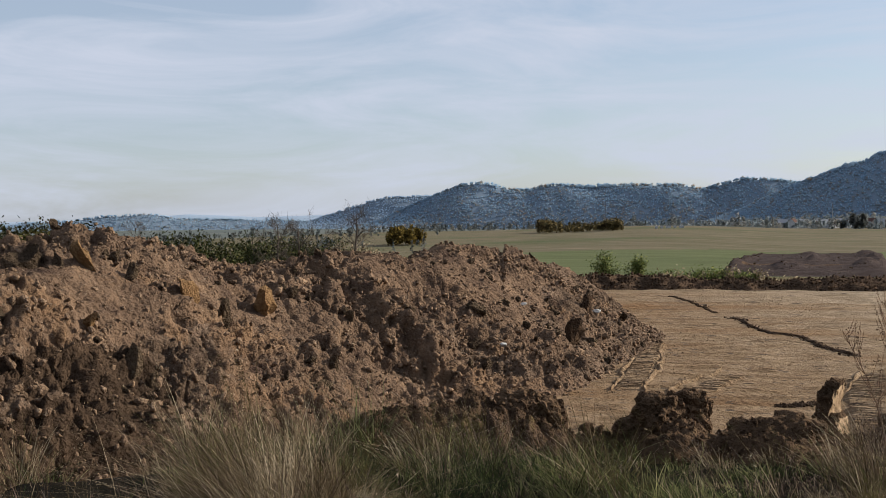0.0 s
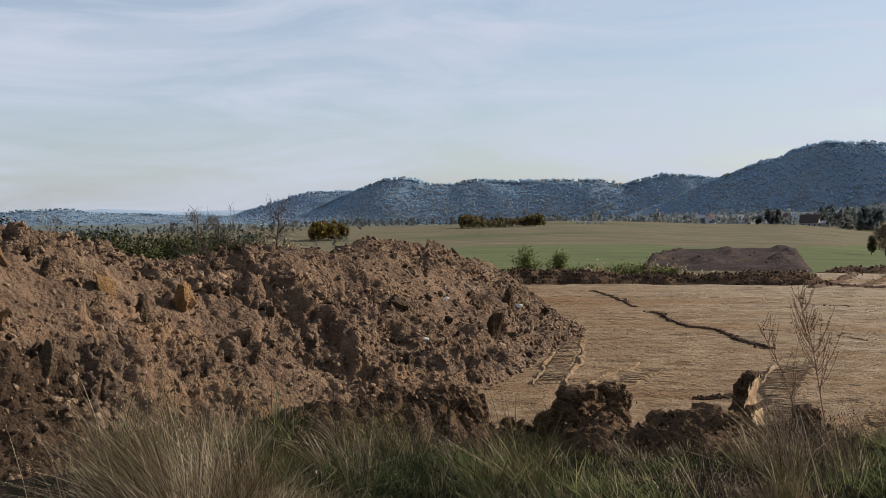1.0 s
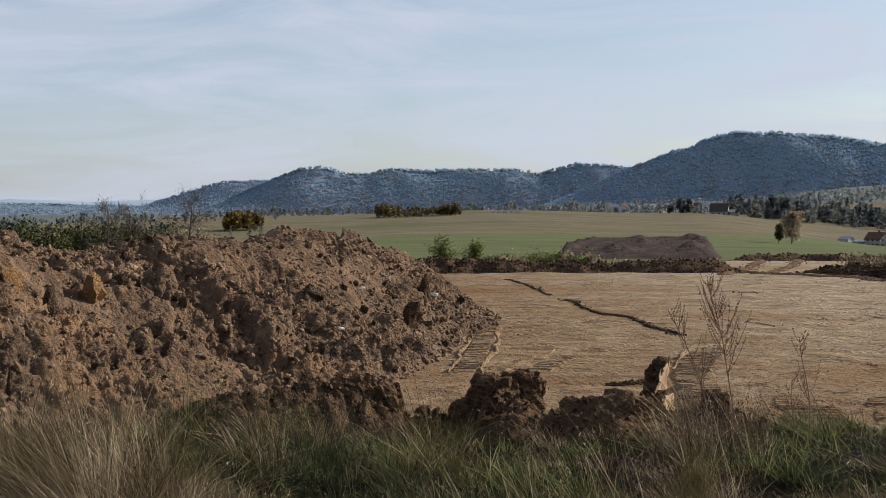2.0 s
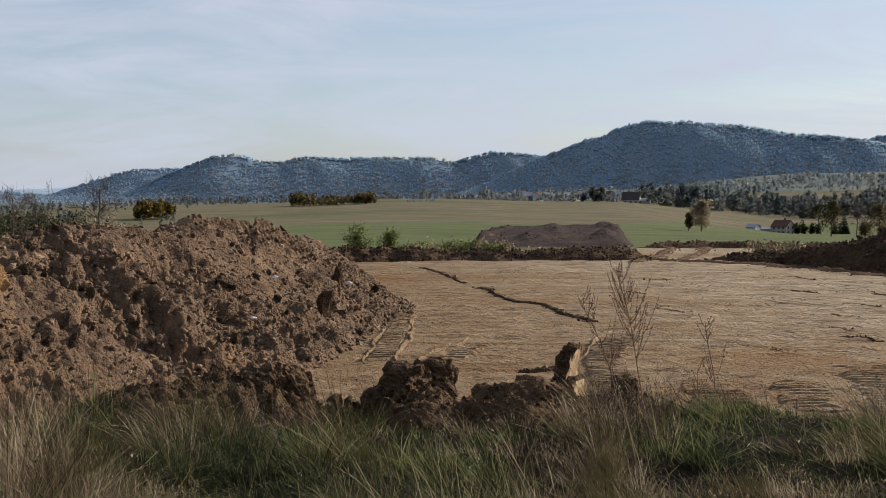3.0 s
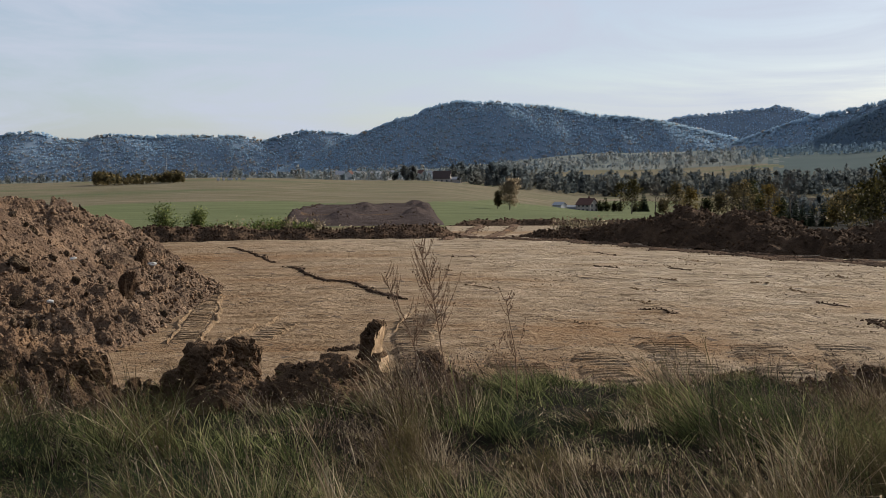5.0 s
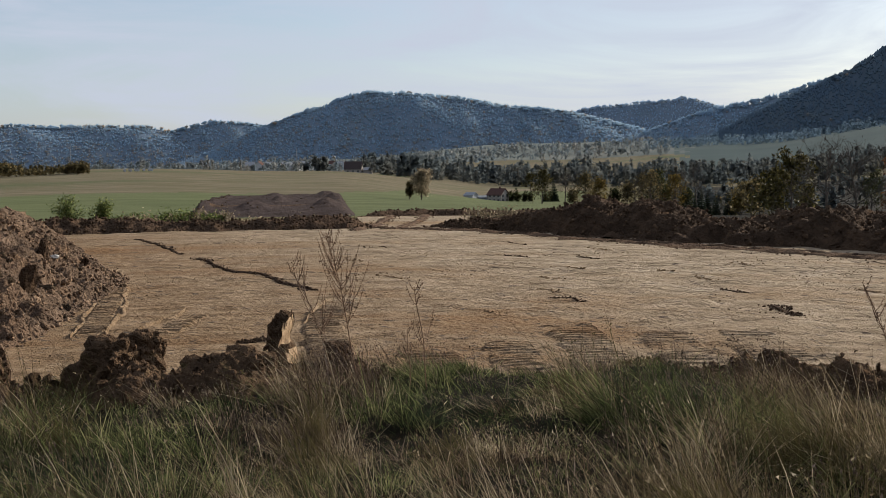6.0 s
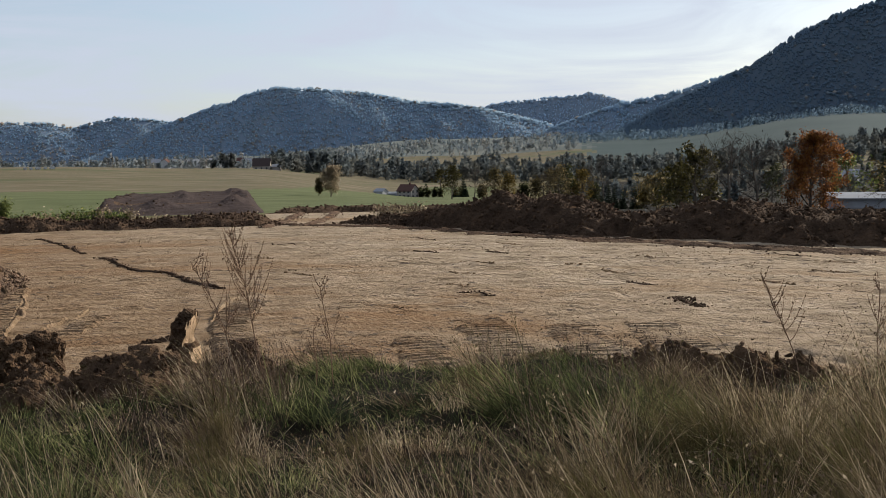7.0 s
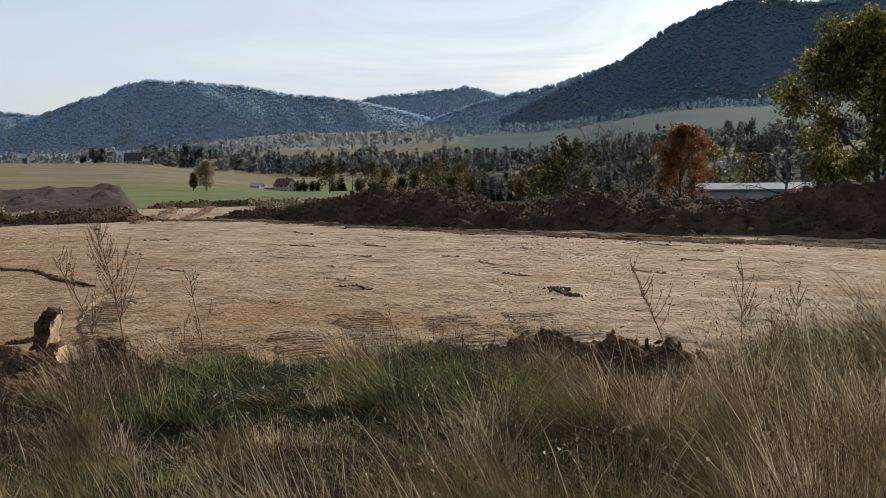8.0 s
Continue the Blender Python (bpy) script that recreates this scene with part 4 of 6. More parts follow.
def big_sods():
    """Large torn sods standing along the ridge."""
    for k, (a, off, s, up, lab) in enumerate([(12.05, -0.05, 0.19, 0.36, "large torn sod standing on the ridge"), (10.7, -0.25, 0.21, 0.24, "dark torn sod on the ridge"), (9.2, -0.2, 0.18, 0.08, "dark torn sod on the ridge"), (15.2, -0.3, 0.20, 0.06, "dark torn sod on the ridge"),
                                              (16.9, -0.4, 0.22, 0.04, "brown torn sod on the ridge"), (14.0, -0.5, 0.14, 0.02, "dark torn sod on the ridge"), (21.4, -0.05, 0.13, 0.16, "dark clod beside the weeds"), (3.6, -0.2, 0.22, 0.28, "dark torn sod on the mound"),
                                              (5.0, -0.15, 0.19, 0.26, "dark torn sod on the mound"), (43.2, 0, 0.10, 0.10, "dark clod at the edge of the grass")]):
        r = float(bank_edge(a)) + off
        x, y = r * math.sin(radians(a)), r * math.cos(radians(a))
        z = float(land(np.array([x]), np.array([y]))[0])
        v = ICO3[0].copy()
        v = np.sign(v) * np.abs(v) ** 0.75
        v *= (1 + 0.22 * fbm(v[:, 0] * 1.4 + k * 7, v[:, 1] * 1.4 + v[:, 2] * 1.2, 320 + k, 2) + 0.17 * cells(v[:, 0] * 2.2 + k, v[:, 2] * 2.2 + v[:, 1] * 1.7, 330 + k) + 0.11 * cells(v[:, 0] * 5, v[:, 2] * 5 + v[:, 1] * 4, 340 + k) + 0.06 * cells(v[:, 0] * 11, v[:, 2] * 11 + v[:, 1] * 9, 350 + k))[:, None]
        v *= s * np.array([1.0, 0.85, 0.9])
        thing("sod", lab, "clod", "torn sods along the bank", mesh=mesh_of("sod", v, ICO3[1], M_SOD, smooth_shade=False), at=(x, y, z + up), turn=37 * k)


big_sods()


def split_clod():
    """The tall block of clay with a pale broken face."""
    x, y = 3.20, 9.42
    z = float(land(np.array([x]), np.array([y]))[0])
    top = thing("clay_block", "upright block of clay with pale broken face", "clay block", at=(x, y, z + 0.05), turn=-42)

    def chunk(seed, size, cut):
        """A torn block whose cut side broke off flat."""
        v = ICO3[0].copy()
        v = np.sign(v) * np.abs(v) ** 0.60
        v *= (1 + 0.16 * fbm(v[:, 0] * 1.6 + seed, v[:, 2] * 1.6 + v[:, 1], seed, 2) + 0.32 * cells(v[:, 0] * 2.2 + seed, v[:, 2] * 2.2 + v[:, 1] * 1.5, seed + 1) + 0.07 * cells(v[:, 0] * 6, v[:, 2] * 6 + v[:, 1] * 5, seed + 2))[:, None]
        lim = cut + 0.10 * fbm(v[:, 1] * 1.5, v[:, 2] * 1.5, seed + 3, 2) + 0.03 * cells(v[:, 1] * 5, v[:, 2] * 5, seed + 4)
        face = v[:, 0] > lim
        v[:, 0] = np.minimum(v[:, 0], lim)
        pale = face[ICO3[1]].all(1) & (v[ICO3[1]].mean(1)[:, 2] < 0.85)
        return v * np.array(size), pale

    v, pale = chunk(301, (0.105, 0.125, 0.165), 0.42)
    v[:, 0] += 0.22 * v[:, 2]
    v[:, 2] += 0.05 * cells(v[:, 0] * 22, v[:, 1] * 22, 305) * (v[:, 2] > 0.08)
    part("body", mesh_of("body", v + np.array([-0.02, 0, 0.30]), ICO3[1], [M_SOD, M_CLAY], pale.astype(int), smooth_shade=False), None, top)
    v, pale = chunk(311, (0.11, 0.12, 0.15), 0.5)
    part("lower_piece", mesh_of("lower_piece", v + np.array([0.02, -0.02, 0.06]), ICO3[1], [M_SOD, M_CLAY], pale.astype(int), smooth_shade=False), None, top)


split_clod()


# ---- marks on the sand ----
def rut(name, label, pts, width, height, mat, seed, step=0.1, clods=0):
    """A thin raised lip or scar of soil along a line on the sand."""
    p = np.array(pts, float)
    run = np.concatenate([[0], np.cumsum(np.hypot(np.diff(p[:, 0]), np.diff(p[:, 1])))])
    s = np.arange(0, run[-1], step)
    cx, cy = np.interp(s, run, p[:, 0]), np.interp(s, run, p[:, 1])
    cx, cy = cx + 0.13 * fbm(s / 1.5, s * 0, seed, 3), cy + 0.10 * fbm(s / 1.5, s * 0 + 7, seed, 3)
    tx, ty = np.gradient(cx), np.gradient(cy)
    n = np.hypot(tx, ty)
    v = np.linspace(-1, 1, 7)
    V, K = np.meshgrid(v, np.arange(len(s)), indexing="ij")
    w = width * (0.75 + 0.45 * vnoise(s / 0.7, s * 0, seed + 2))[K] * np.minimum(1, np.minimum(K, len(s) - 1 - K) / 6 + 0.1)
    x, y = cx[K] - ty[K] / n[K] * V * w, cy[K] + tx[K] / n[K] * V * w
    z = land(x, y) + height * (1 - np.abs(V) ** 1.6) * (0.6 + 0.6 * np.abs(vnoise(x / 0.13, y / 0.13, seed + 3))) - 0.012
    ob = thing(name, label, "ground mark", kind="structure", mesh=mesh_of(name, np.stack([x, y, z], -1).reshape(-1, 3), grid_faces(7, len(s))[:, ::-1], mat))
    if clods:
        g = np.random.default_rng(seed)
        k = g.integers(0, len(s), clods)
        o = g.normal(0, width * 0.8, clods)
        q = np.stack([cx[k] - ty[k] / n[k] * o, cy[k] + tx[k] / n[k] * o, np.zeros(clods)], -1)
        q[:, 2] = land(q[:, 0], q[:, 1]) + 0.01
        vv, ff = joined_lumps(q, g.uniform(0.015, 0.05, clods), seed)
        part("clod_litter", mesh_of("clod_litter", vv, ff, mat, smooth_shade=False), None, ob, "", "stuff")


# raised strips whose dark colour stands for the crack's shadowed gap
rut("trim_crack", "dark crumbling rut across the sand", [(8.60, 43.9), (8.75, 41.0), (8.5, 38.6), (8.62, 36.0)], 0.07, 0.06, M_DARK, 111, clods=220)
rut("trim_crack", "dark crumbling rut across the sand", [(8.56, 34.2), (8.35, 31), (8.75, 28.5), (8.62, 26), (8.73, 24.2)], 0.10, 0.08, M_DARK, 112, clods=300)
rut("trim_rut", "dark wheel rut beside the soil bank", [(18.5, 47), (21.8, 41.5), (22.6, 35), (23.0, 32), (23.7, 28.5), (24.7, 25.4), (26.0, 21.5), (27.5, 17), (29, 12)], 0.42, 0.10, M_DARK, 113, clods=1600)
rut("trim_rut", "dark wheel rut beside the soil bank", [(22.9, 41.5), (23.6, 36), (24.2, 30), (25.2, 26), (26.6, 21.8), (28.2, 18), (30, 12)], 0.30, 0.08, M_DARK, 114, clods=1000)


rut("trim_rut", "reddish wheel rut on the access track", [(17.6, 44.6), (20.2, 48.0), (23.2, 53.5), (26.4, 61)], 0.35, 0.10, M_SOIL, 115, clods=300)
rut("trim_rut", "reddish wheel rut on the access track", [(19.2, 44.0), (21.8, 47.6), (24.8, 53), (28.4, 60.5)], 0.35, 0.10, M_SOIL, 116, clods=300)


for k, (x, y, ln, w) in enumerate([(19.4, 35.4, 1.5, 0.08), (15.7, 26.4, 1.6, 0.07), (13.1, 22.1, 1.1, 0.06), (12.5, 20.5, 1.0, 0.06), (17.7, 23.9, 0.6, 0.06), (17.7, 22.4, 0.9, 0.06), (24.0, 22.9, 1.2, 0.08), (23.2, 20.6, 1.1, 0.08), (20.6, 31.5, 1.4, 0.08), (18.4, 28.6, 0.9, 0.06),
                                   (14.3, 24.0, 0.8, 0.05), (20.8, 24.8, 0.9, 0.06), (16.4, 19.8, 0.8, 0.05), (21.4, 19.0, 0.9, 0.06), (12.2, 31.5, 1.2, 0.06), (16.8, 30.4, 1.2, 0.06), (11.2, 26.4, 0.8, 0.05), (18.8, 18.2, 0.8, 0.05), (14.6, 36.2, 1.4, 0.07), (10.2, 19.2, 0.6, 0.04)]):
    a = radians(16 + 12 * math.sin(k * 2.1))
    rut("trim_scar", "short dark scrape in the graded sand", [(x, y), (x + ln * math.sin(a), y - ln * math.cos(a))], w, 0.035, M_DARK if k % 3 == 0 else M_DARK_SAND, 180 + k, 0.06, 20)


def tread(label, line, width, pitch, seed):
    """The print of a crawler track: a strip of pressed cross bars."""
    p = np.array(line, float)
    run = np.concatenate([[0], np.cumsum(np.hypot(np.diff(p[:, 0]), np.diff(p[:, 1])))])
    s = np.arange(0, run[-1], pitch / 8)
    cx, cy = np.interp(s, run, p[:, 0]), np.interp(s, run, p[:, 1])
    tx, ty = np.interp(s + 0.3, run, p[:, 0]) - np.interp(s - 0.3, run, p[:, 0]), np.interp(s + 0.3, run, p[:, 1]) - np.interp(s - 0.3, run, p[:, 1])
    n = np.hypot(tx, ty) + 1e-9
    tx, ty = tx / n, ty / n
    V, K = np.meshgrid(np.linspace(-1, 1, 13), np.arange(len(s)), indexing="ij")
    x, y = cx[K] - ty[K] * V * width / 2, cy[K] + tx[K] * V * width / 2
    worn = np.clip(0.78 + 0.7 * fbm(x / 0.7, y / 0.7, seed, 2), 0.0, 1.1)
    phase = s[K] / pitch + 0.06 * fbm(x / 0.4, y / 0.4, seed + 1, 2)
    bar = (phase % 1.0)
    bar = np.where(bar < 0.62, 1.0 - 0.25 * bar, 0.0)
    edge = smooth(0, 0.30, 1 - np.abs(V) - 0.35 * np.clip(fbm(x / 0.35, y / 0.35, seed + 3, 2), 0, 1)) * np.clip(np.minimum(K, len(s) - 1 - K) / 18 - 0.25 * np.abs(fbm(x / 0.5, y / 0.5, seed + 6, 2)), 0, 1)
    z = -0.06 + edge * (0.078 + 0.034 * bar * worn + 0.008 * vnoise(x / 0.06, y / 0.06, seed + 2))
    f = grid_faces(13, len(s))[:, ::-1]
    bar_shade = ((bar * np.minimum(1, worn * 1.6)) < 0.4).ravel()[f].all(1) & (worn > 0.6).ravel()[f].all(1) & (edge > 0.5).ravel()[f].all(1)  # shade between the bars, painted as darker sand
    return thing("trim_track_print", label, "track print", kind="structure", mesh=mesh_of("trim_track_print", np.stack([x, y, z], -1).reshape(-1, 3), f, [M_SAND, M_DARK_SAND], bar_shade.astype(int), smooth_shade=False))


T = "tread print of a crawler machine in the sand"
tread(T, [(3.0, 19.2), (3.45, 20.8), (3.95, 22.9), (4.6, 25.4), (5.1, 27.5)], 0.62, 0.24, 121)
rut("trim_lip", "raised lip of a track print", [(2.75, 19.6), (3.2, 21.2), (3.75, 23.2), (4.2, 24.4)], 0.07, 0.07, M_SAND, 131)
rut("trim_lip", "raised lip of a track print", [(3.45, 19.4), (4.05, 22.1), (4.8, 25.5), (5.45, 28.6), (5.6, 31)], 0.08, 0.09, M_SAND, 132)
rut("trim_lip", "raised lip of a track print", [(3.55, 18.7), (4.3, 20.4), (5.36, 22.3)], 0.06, 0.07, M_SAND, 133)
tread(T, [(4.1, 18.9), (4.8, 20.3), (5.6, 21.8)], 0.65, 0.26, 122)
tread(T, [(5.7, 14.9), (6.25, 16.6), (6.85, 18.5), (7.5, 20.1), (8.7, 22.0)], 0.95, 0.21, 423)
rut("trim_lip", "raised lip of a track print", [(6.75, 19.3), (7.7, 21.2), (8.5, 22.4)], 0.07, 0.08, M_SAND, 134)
tread(T, [(6.7, 13.6), (7.2, 15.0), (7.7, 16.4)], 1.16, 0.21, 124)
tread(T, [(7.8, 13.2), (8.4, 14.7), (9.0, 16.2)], 1.16, 0.21, 129)
tread(T, [(8.9, 12.8), (9.6, 14.4), (10.4, 16.2), (10.9, 17.3)], 1.16, 0.21, 125)
tread(T, [(10.1, 12.5), (10.9, 14.1), (11.8, 15.9)], 1.16, 0.21, 126)
tread(T, [(11.3, 12.0), (12.1, 13.6), (13.0, 15.2)], 1.16, 0.21, 128)
rut("trim_rut", "dark churned soil beside the clay block", [(5.2, 18.1), (5.6, 17.9), (6.0, 18.1)], 0.09, 0.07, M_DARK, 138, 0.05, 160)
rut("trim_rut", "dark hollow with broken crust in the sand", [(15.55, 17.2), (15.2, 16.5), (15.1, 15.9)], 0.13, 0.05, M_DARK, 139, 0.05, 110)


def scatter_stones():
    g = np.random.default_rng(141)
    x, y = g.uniform(2, 30, 2600), g.uniform(11.5, 47, 2600)
    keep = (polygon_depth(x, y, HEAP_FOOT) < 0) & (g.uniform(0, 1, 2600) < 0.45 + 0.55 * (vnoise(x / 3, y / 3, 142) > 0.2)) & (x - 14 < (47 - y) * 0.55 + 6)
    x, y = x[keep], y[keep]
    # gravel spilled at the foot of the heap
    a = g.uniform(0, 1, 1500)
    fx, fy = np.interp(a, [0, 0.3, 0.6, 1], [2.6, 3.4, 4.8, 5.5]) + np.abs(g.normal(0, 0.45, 1500)), np.interp(a, [0, 0.3, 0.6, 1], [19.3, 21.6, 25.3, 33])
    x, y = np.concatenate([x, fx]), np.concatenate([y, fy])
    # crusts broken up by the grader, gathered in patches and lines
    cx, cy = g.uniform(6, 30, 26000), g.uniform(11.5, 46, 26000)
    line = vnoise((cx - 0.4 * cy) / 1.6, (cy + 0.4 * cx) / 0.28, 144) + 0.5 * vnoise(cx / 3, cy / 3, 145)
    ok = (line > 0.62) & (cx < 12 + (47 - cy) * 0.55 + 5)
    cx, cy = cx[ok][:3200], cy[ok][:3200]
    s = np.concatenate([0.006 + 0.026 * g.uniform(0, 1, len(x)) ** 6, g.uniform(0.010, 0.030, len(cx))])
    x, y = np.concatenate([x, cx]), np.concatenate([y, cy])
    v, f = joined_lumps(np.stack([x, y, land(x, y) + s * 0.15], -1), s, 143)
    thing("gravel", "loose soil crumbs and gravel lying on the sand", "gravel", kind="stuff", mesh=mesh_of("gravel", v, f, M_CRUST, smooth_shade=False))


scatter_stones()


def pale_stones():
    for k, (x, y, s, lab) in enumerate([(1.61, 23.38, 0.13, "white stone on the soil heap"), (3.48, 26.19, 0.15, "pale flat stone on the soil heap"), (1.05, 20.17, 0.10, "pale broken stone on the soil heap"), (3.05, 24.0, 0.10, "pale stone on the soil heap")]):
        z = float(heap_height(np.array([x]), np.array([y]))[0])
        v = lump(400 + k, ICO2, 0.2, 0.8) * s * 0.62
        ob = thing("stone", lab, "stone", "pale stones on the heap", mesh=mesh_of("stone", v, ICO2[1], M_STONE, smooth_shade=False), at=(x, y, z + 0.45 * s))


pale_stones()


# ---- grass and weeds ----
def blades(n, seed, roots, lengths, widths, lean, way=None):
    """Curved tapering blades in one mesh, 3 segments each."""
    g = np.random.default_rng(seed)
    ang = g.uniform(0, 6.283, n)
    if way is not None:  # splayed out of the tussock
        ang = way[0] + g.normal(0, 0.7, n)
        lean = lean + 0.22 * way[1]
    dx, dy = np.cos(ang) * lean - 0.16, np.sin(ang) * lean + 0.02
    if way is not None:
        dx, dy = dx + way[2][:, 0], dy + way[2][:, 1]
    droop = g.uniform(0.1, 1.5, n)
    face = g.uniform(0, 6.283, n)
    wx, wy = np.cos(face), np.sin(face)
    verts = np.zeros((n, 7, 3))
    for k, t in enumerate((0.0, 0.38, 0.74, 1.0)):
        q = t + droop * t * t
        c = np.stack([roots[:, 0] + lengths * dx * q, roots[:, 1] + lengths * dy * q, roots[:, 2] + lengths * (t - 0.28 * droop * np.minimum(lean, 0.8) * t * t) - 0.02], -1)
        w = widths * (1.0, 0.85, 0.55, 0.0)[k] / 2
        if k < 3:
            verts[:, 2 * k] = c - np.stack([wx * w, wy * w, 0 * w], -1)
            verts[:, 2 * k + 1] = c + np.stack([wx * w, wy * w, 0 * w], -1)
        else:
            verts[:, 6] = c
    tri = np.array([(0, 1, 3), (0, 3, 2), (2, 3, 5), (2, 5, 4), (4, 5, 6)])
    faces = tri[None] + (np.arange(n) * 7)[:, None, None]
    return verts.reshape(-1, 3), faces.reshape(-1, 3)


def bank_roots(n, seed, thick, spread=0.10, per=22):
    """Roots gathered in tussocks on the bank; thick(x, y) is how likely a tussock is. Also the way each root leans out of its tussock."""
    g = np.random.default_rng(seed)
    m = n // per
    az, r2 = g.uniform(-27, 62, m * 5), g.uniform(3.3 ** 2, 10.4 ** 2, m * 5)
    r = np.sqrt(r2)
    x, y = r * np.sin(np.radians(az)), r * np.cos(np.radians(az))
    keep = (r < bank_edge(az) + 0.15) & (g.uniform(0, 1, m * 5) < thick(x, y, r, az))
    x, y = x[keep][:m], y[keep][:m]
    sz = g.uniform(0.40, 1.35, len(x))
    k = np.repeat(np.arange(len(x)), per)
    off = g.normal(0, spread, (len(k), 2)) * sz[k][:, None]
    px, py = x[k] + off[:, 0], y[k] + off[:, 1]
    out = np.hypot(off[:, 0], off[:, 1]) / (spread * sz[k])
    wind = g.normal(0, 0.16, (len(x), 2))
    return np.stack([px, py, land(px, py)], -1), sz[k] * (1.12 - 0.20 * np.minimum(out, 2.5)), (np.arctan2(off[:, 1], off[:, 0]), out, wind[k]), g


def bare_zone(r, az):
    """Where dark sods lie open on the bank."""
    return ((az > 9.8) & (az < 18.8) & (r > 8.7)) | ((az > 3.2) & (az < 6.2) & (r > 9.4)) | ((az < -13) & (r > 7.0)) | ((az > 38.6) & (az < 50) & (r > 8.9))


def straw_zone(x, y, r, az):
    # last term thins pale straw on the mound to imitate its shade
    a = 0.12 + 1.4 * fbm(x / 0.8, y / 0.8, 151, 2) + 0.25 * smooth(46, 58, az) + 0.30 * np.exp(-((az + 6) / 9) ** 2) - 0.15 * (1 - smooth(4.0, 5.5, r)) - 0.5 * smooth(7.6, 8.6, r) * smooth(-9, -6, az) * (1 - smooth(9, 11, az))
    return np.where(bare_zone(r, az), 0.02, a)


def green_zone(x, y, r, az):
    a = 0.40 - 0.8 * fbm(x / 0.8, y / 0.8, 151, 2) + 0.25 * smooth(18, 30, az)
    return np.where(bare_zone(r, az), 0.04, a)


def reed_zone(x, y, r, az):
    a = 0.20 + 1.3 * fbm(x / 0.9 + 5, y / 0.9, 152, 2)
    return np.where(bare_zone(r, az), 0.05, a)


def height_field(p):
    """How tall the grass grows: high stands with low hollows between."""
    r, az = np.hypot(p[:, 0], p[:, 1]), np.degrees(np.arctan2(p[:, 0], p[:, 1]))
    h = 0.16 + 0.72 * smooth(-0.45, 0.65, fbm(p[:, 0] / 0.75, p[:, 1] / 0.75, 155, 2)) + 0.28 * np.exp(-((az + 7) / 7) ** 2) + 0.16 * smooth(49, 58, az)
    return np.maximum(0.12, h * (1 - 0.50 * smooth(7.0, 10, r) * smooth(2, 9, az) * (1 - smooth(48, 56, az))))


def near_fine(p):
    """Finer blades close to the camera, thinned to suit its view."""
    return np.clip(np.hypot(p[:, 0], p[:, 1]) / 7.0, 0.55, 1.1)


def build_grass():
    # a low mat of dead leaves and short green
    p, sz, way, g = bank_roots(18000, 169, lambda x, y, r, az: np.where(bare_zone(r, az), 0.10, 0.8), 0.16, 26)
    n = len(p)
    v, f = blades(n, 170, p, g.uniform(0.05, 0.17, n), g.uniform(0.004, 0.008, n), np.abs(g.normal(0.6, 0.7, n)))
    thing("grass_mat", "low matted dark green grass and dead leaves", "grass", kind="stuff", mesh=mesh_of("grass_mat", v, f, [M_GREEN, M_REED], np.repeat(vnoise(p[:, 0] / 0.5, p[:, 1] / 0.5, 171) + g.normal(0, 0.3, n) > 0.25, 5).astype(int)))
    p, sz, way, g = bank_roots(76000, 161, straw_zone, 0.070, 130)
    n = len(p)
    v, f = blades(n, 162, p, sz * height_field(p) * g.uniform(0.30, 0.78, n), g.uniform(0.0024, 0.0056, n) * near_fine(p), np.abs(g.normal(0.0, 0.08, n)) + (g.uniform(0, 1, n) < 0.16) * g.uniform(0.2, 1.1, n), way)
    thing("dry_grass", "tall dry straw-coloured grass on the bank", "grass", kind="stuff", mesh=mesh_of("dry_grass", v, f, M_STRAW))
    p, sz, way, g = bank_roots(70000, 163, green_zone, 0.085, 120)
    n = len(p)
    v, f = blades(n, 164, p, sz * height_field(p) * g.uniform(0.18, 0.55, n), g.uniform(0.0028, 0.006, n) * near_fine(p), np.abs(g.normal(0.1, 0.30, n)), way)
    thing("green_grass", "tangled green grass on the bank", "grass", kind="stuff", mesh=mesh_of("green_grass", v, f, M_GREEN))
    # thin brown weed stalks with small seed heads, in drifts between the tussocks
    p, sz, way, g = bank_roots(4500, 167, reed_zone, 0.13, 18)
    n = len(p)
    v, f = blades(n, 168, p, np.minimum(0.62, height_field(p)) * g.uniform(0.45, 1.0, n), g.uniform(0.0025, 0.004, n), np.abs(g.normal(0.08, 0.22, n)))
    tips = v.reshape(n, 7, 3)
    hv, hf = joined_seeds(tips[:, 2], tips[:, 6], g, 9)
    thing("weed_stalks", "thin reddish-brown dry weed stalks in the grass", "grass", kind="stuff", mesh=mesh_of("weed_stalks", np.concatenate([v, hv]), np.concatenate([f, hf + len(v)]), M_REED))
    # tall seed stalks
    p, sz, way, g = bank_roots(2600, 165, straw_zone, 0.16, 8)
    n = len(p)
    v, f = blades(n, 166, p, height_field(p) * g.uniform(0.55, 0.95, n), g.uniform(0.003, 0.005, n), np.abs(g.normal(0.1, 0.2, n)))
    tips = v.reshape(n, 7, 3)
    hv, hf = joined_seeds(tips[:, 4], tips[:, 6], g)
    thing("grass_stalks", "thin dry grass stalks with seed heads", "grass", kind="stuff", mesh=mesh_of("grass_stalks", np.concatenate([v, hv]), np.concatenate([f, hf + len(v)]), M_STRAW))


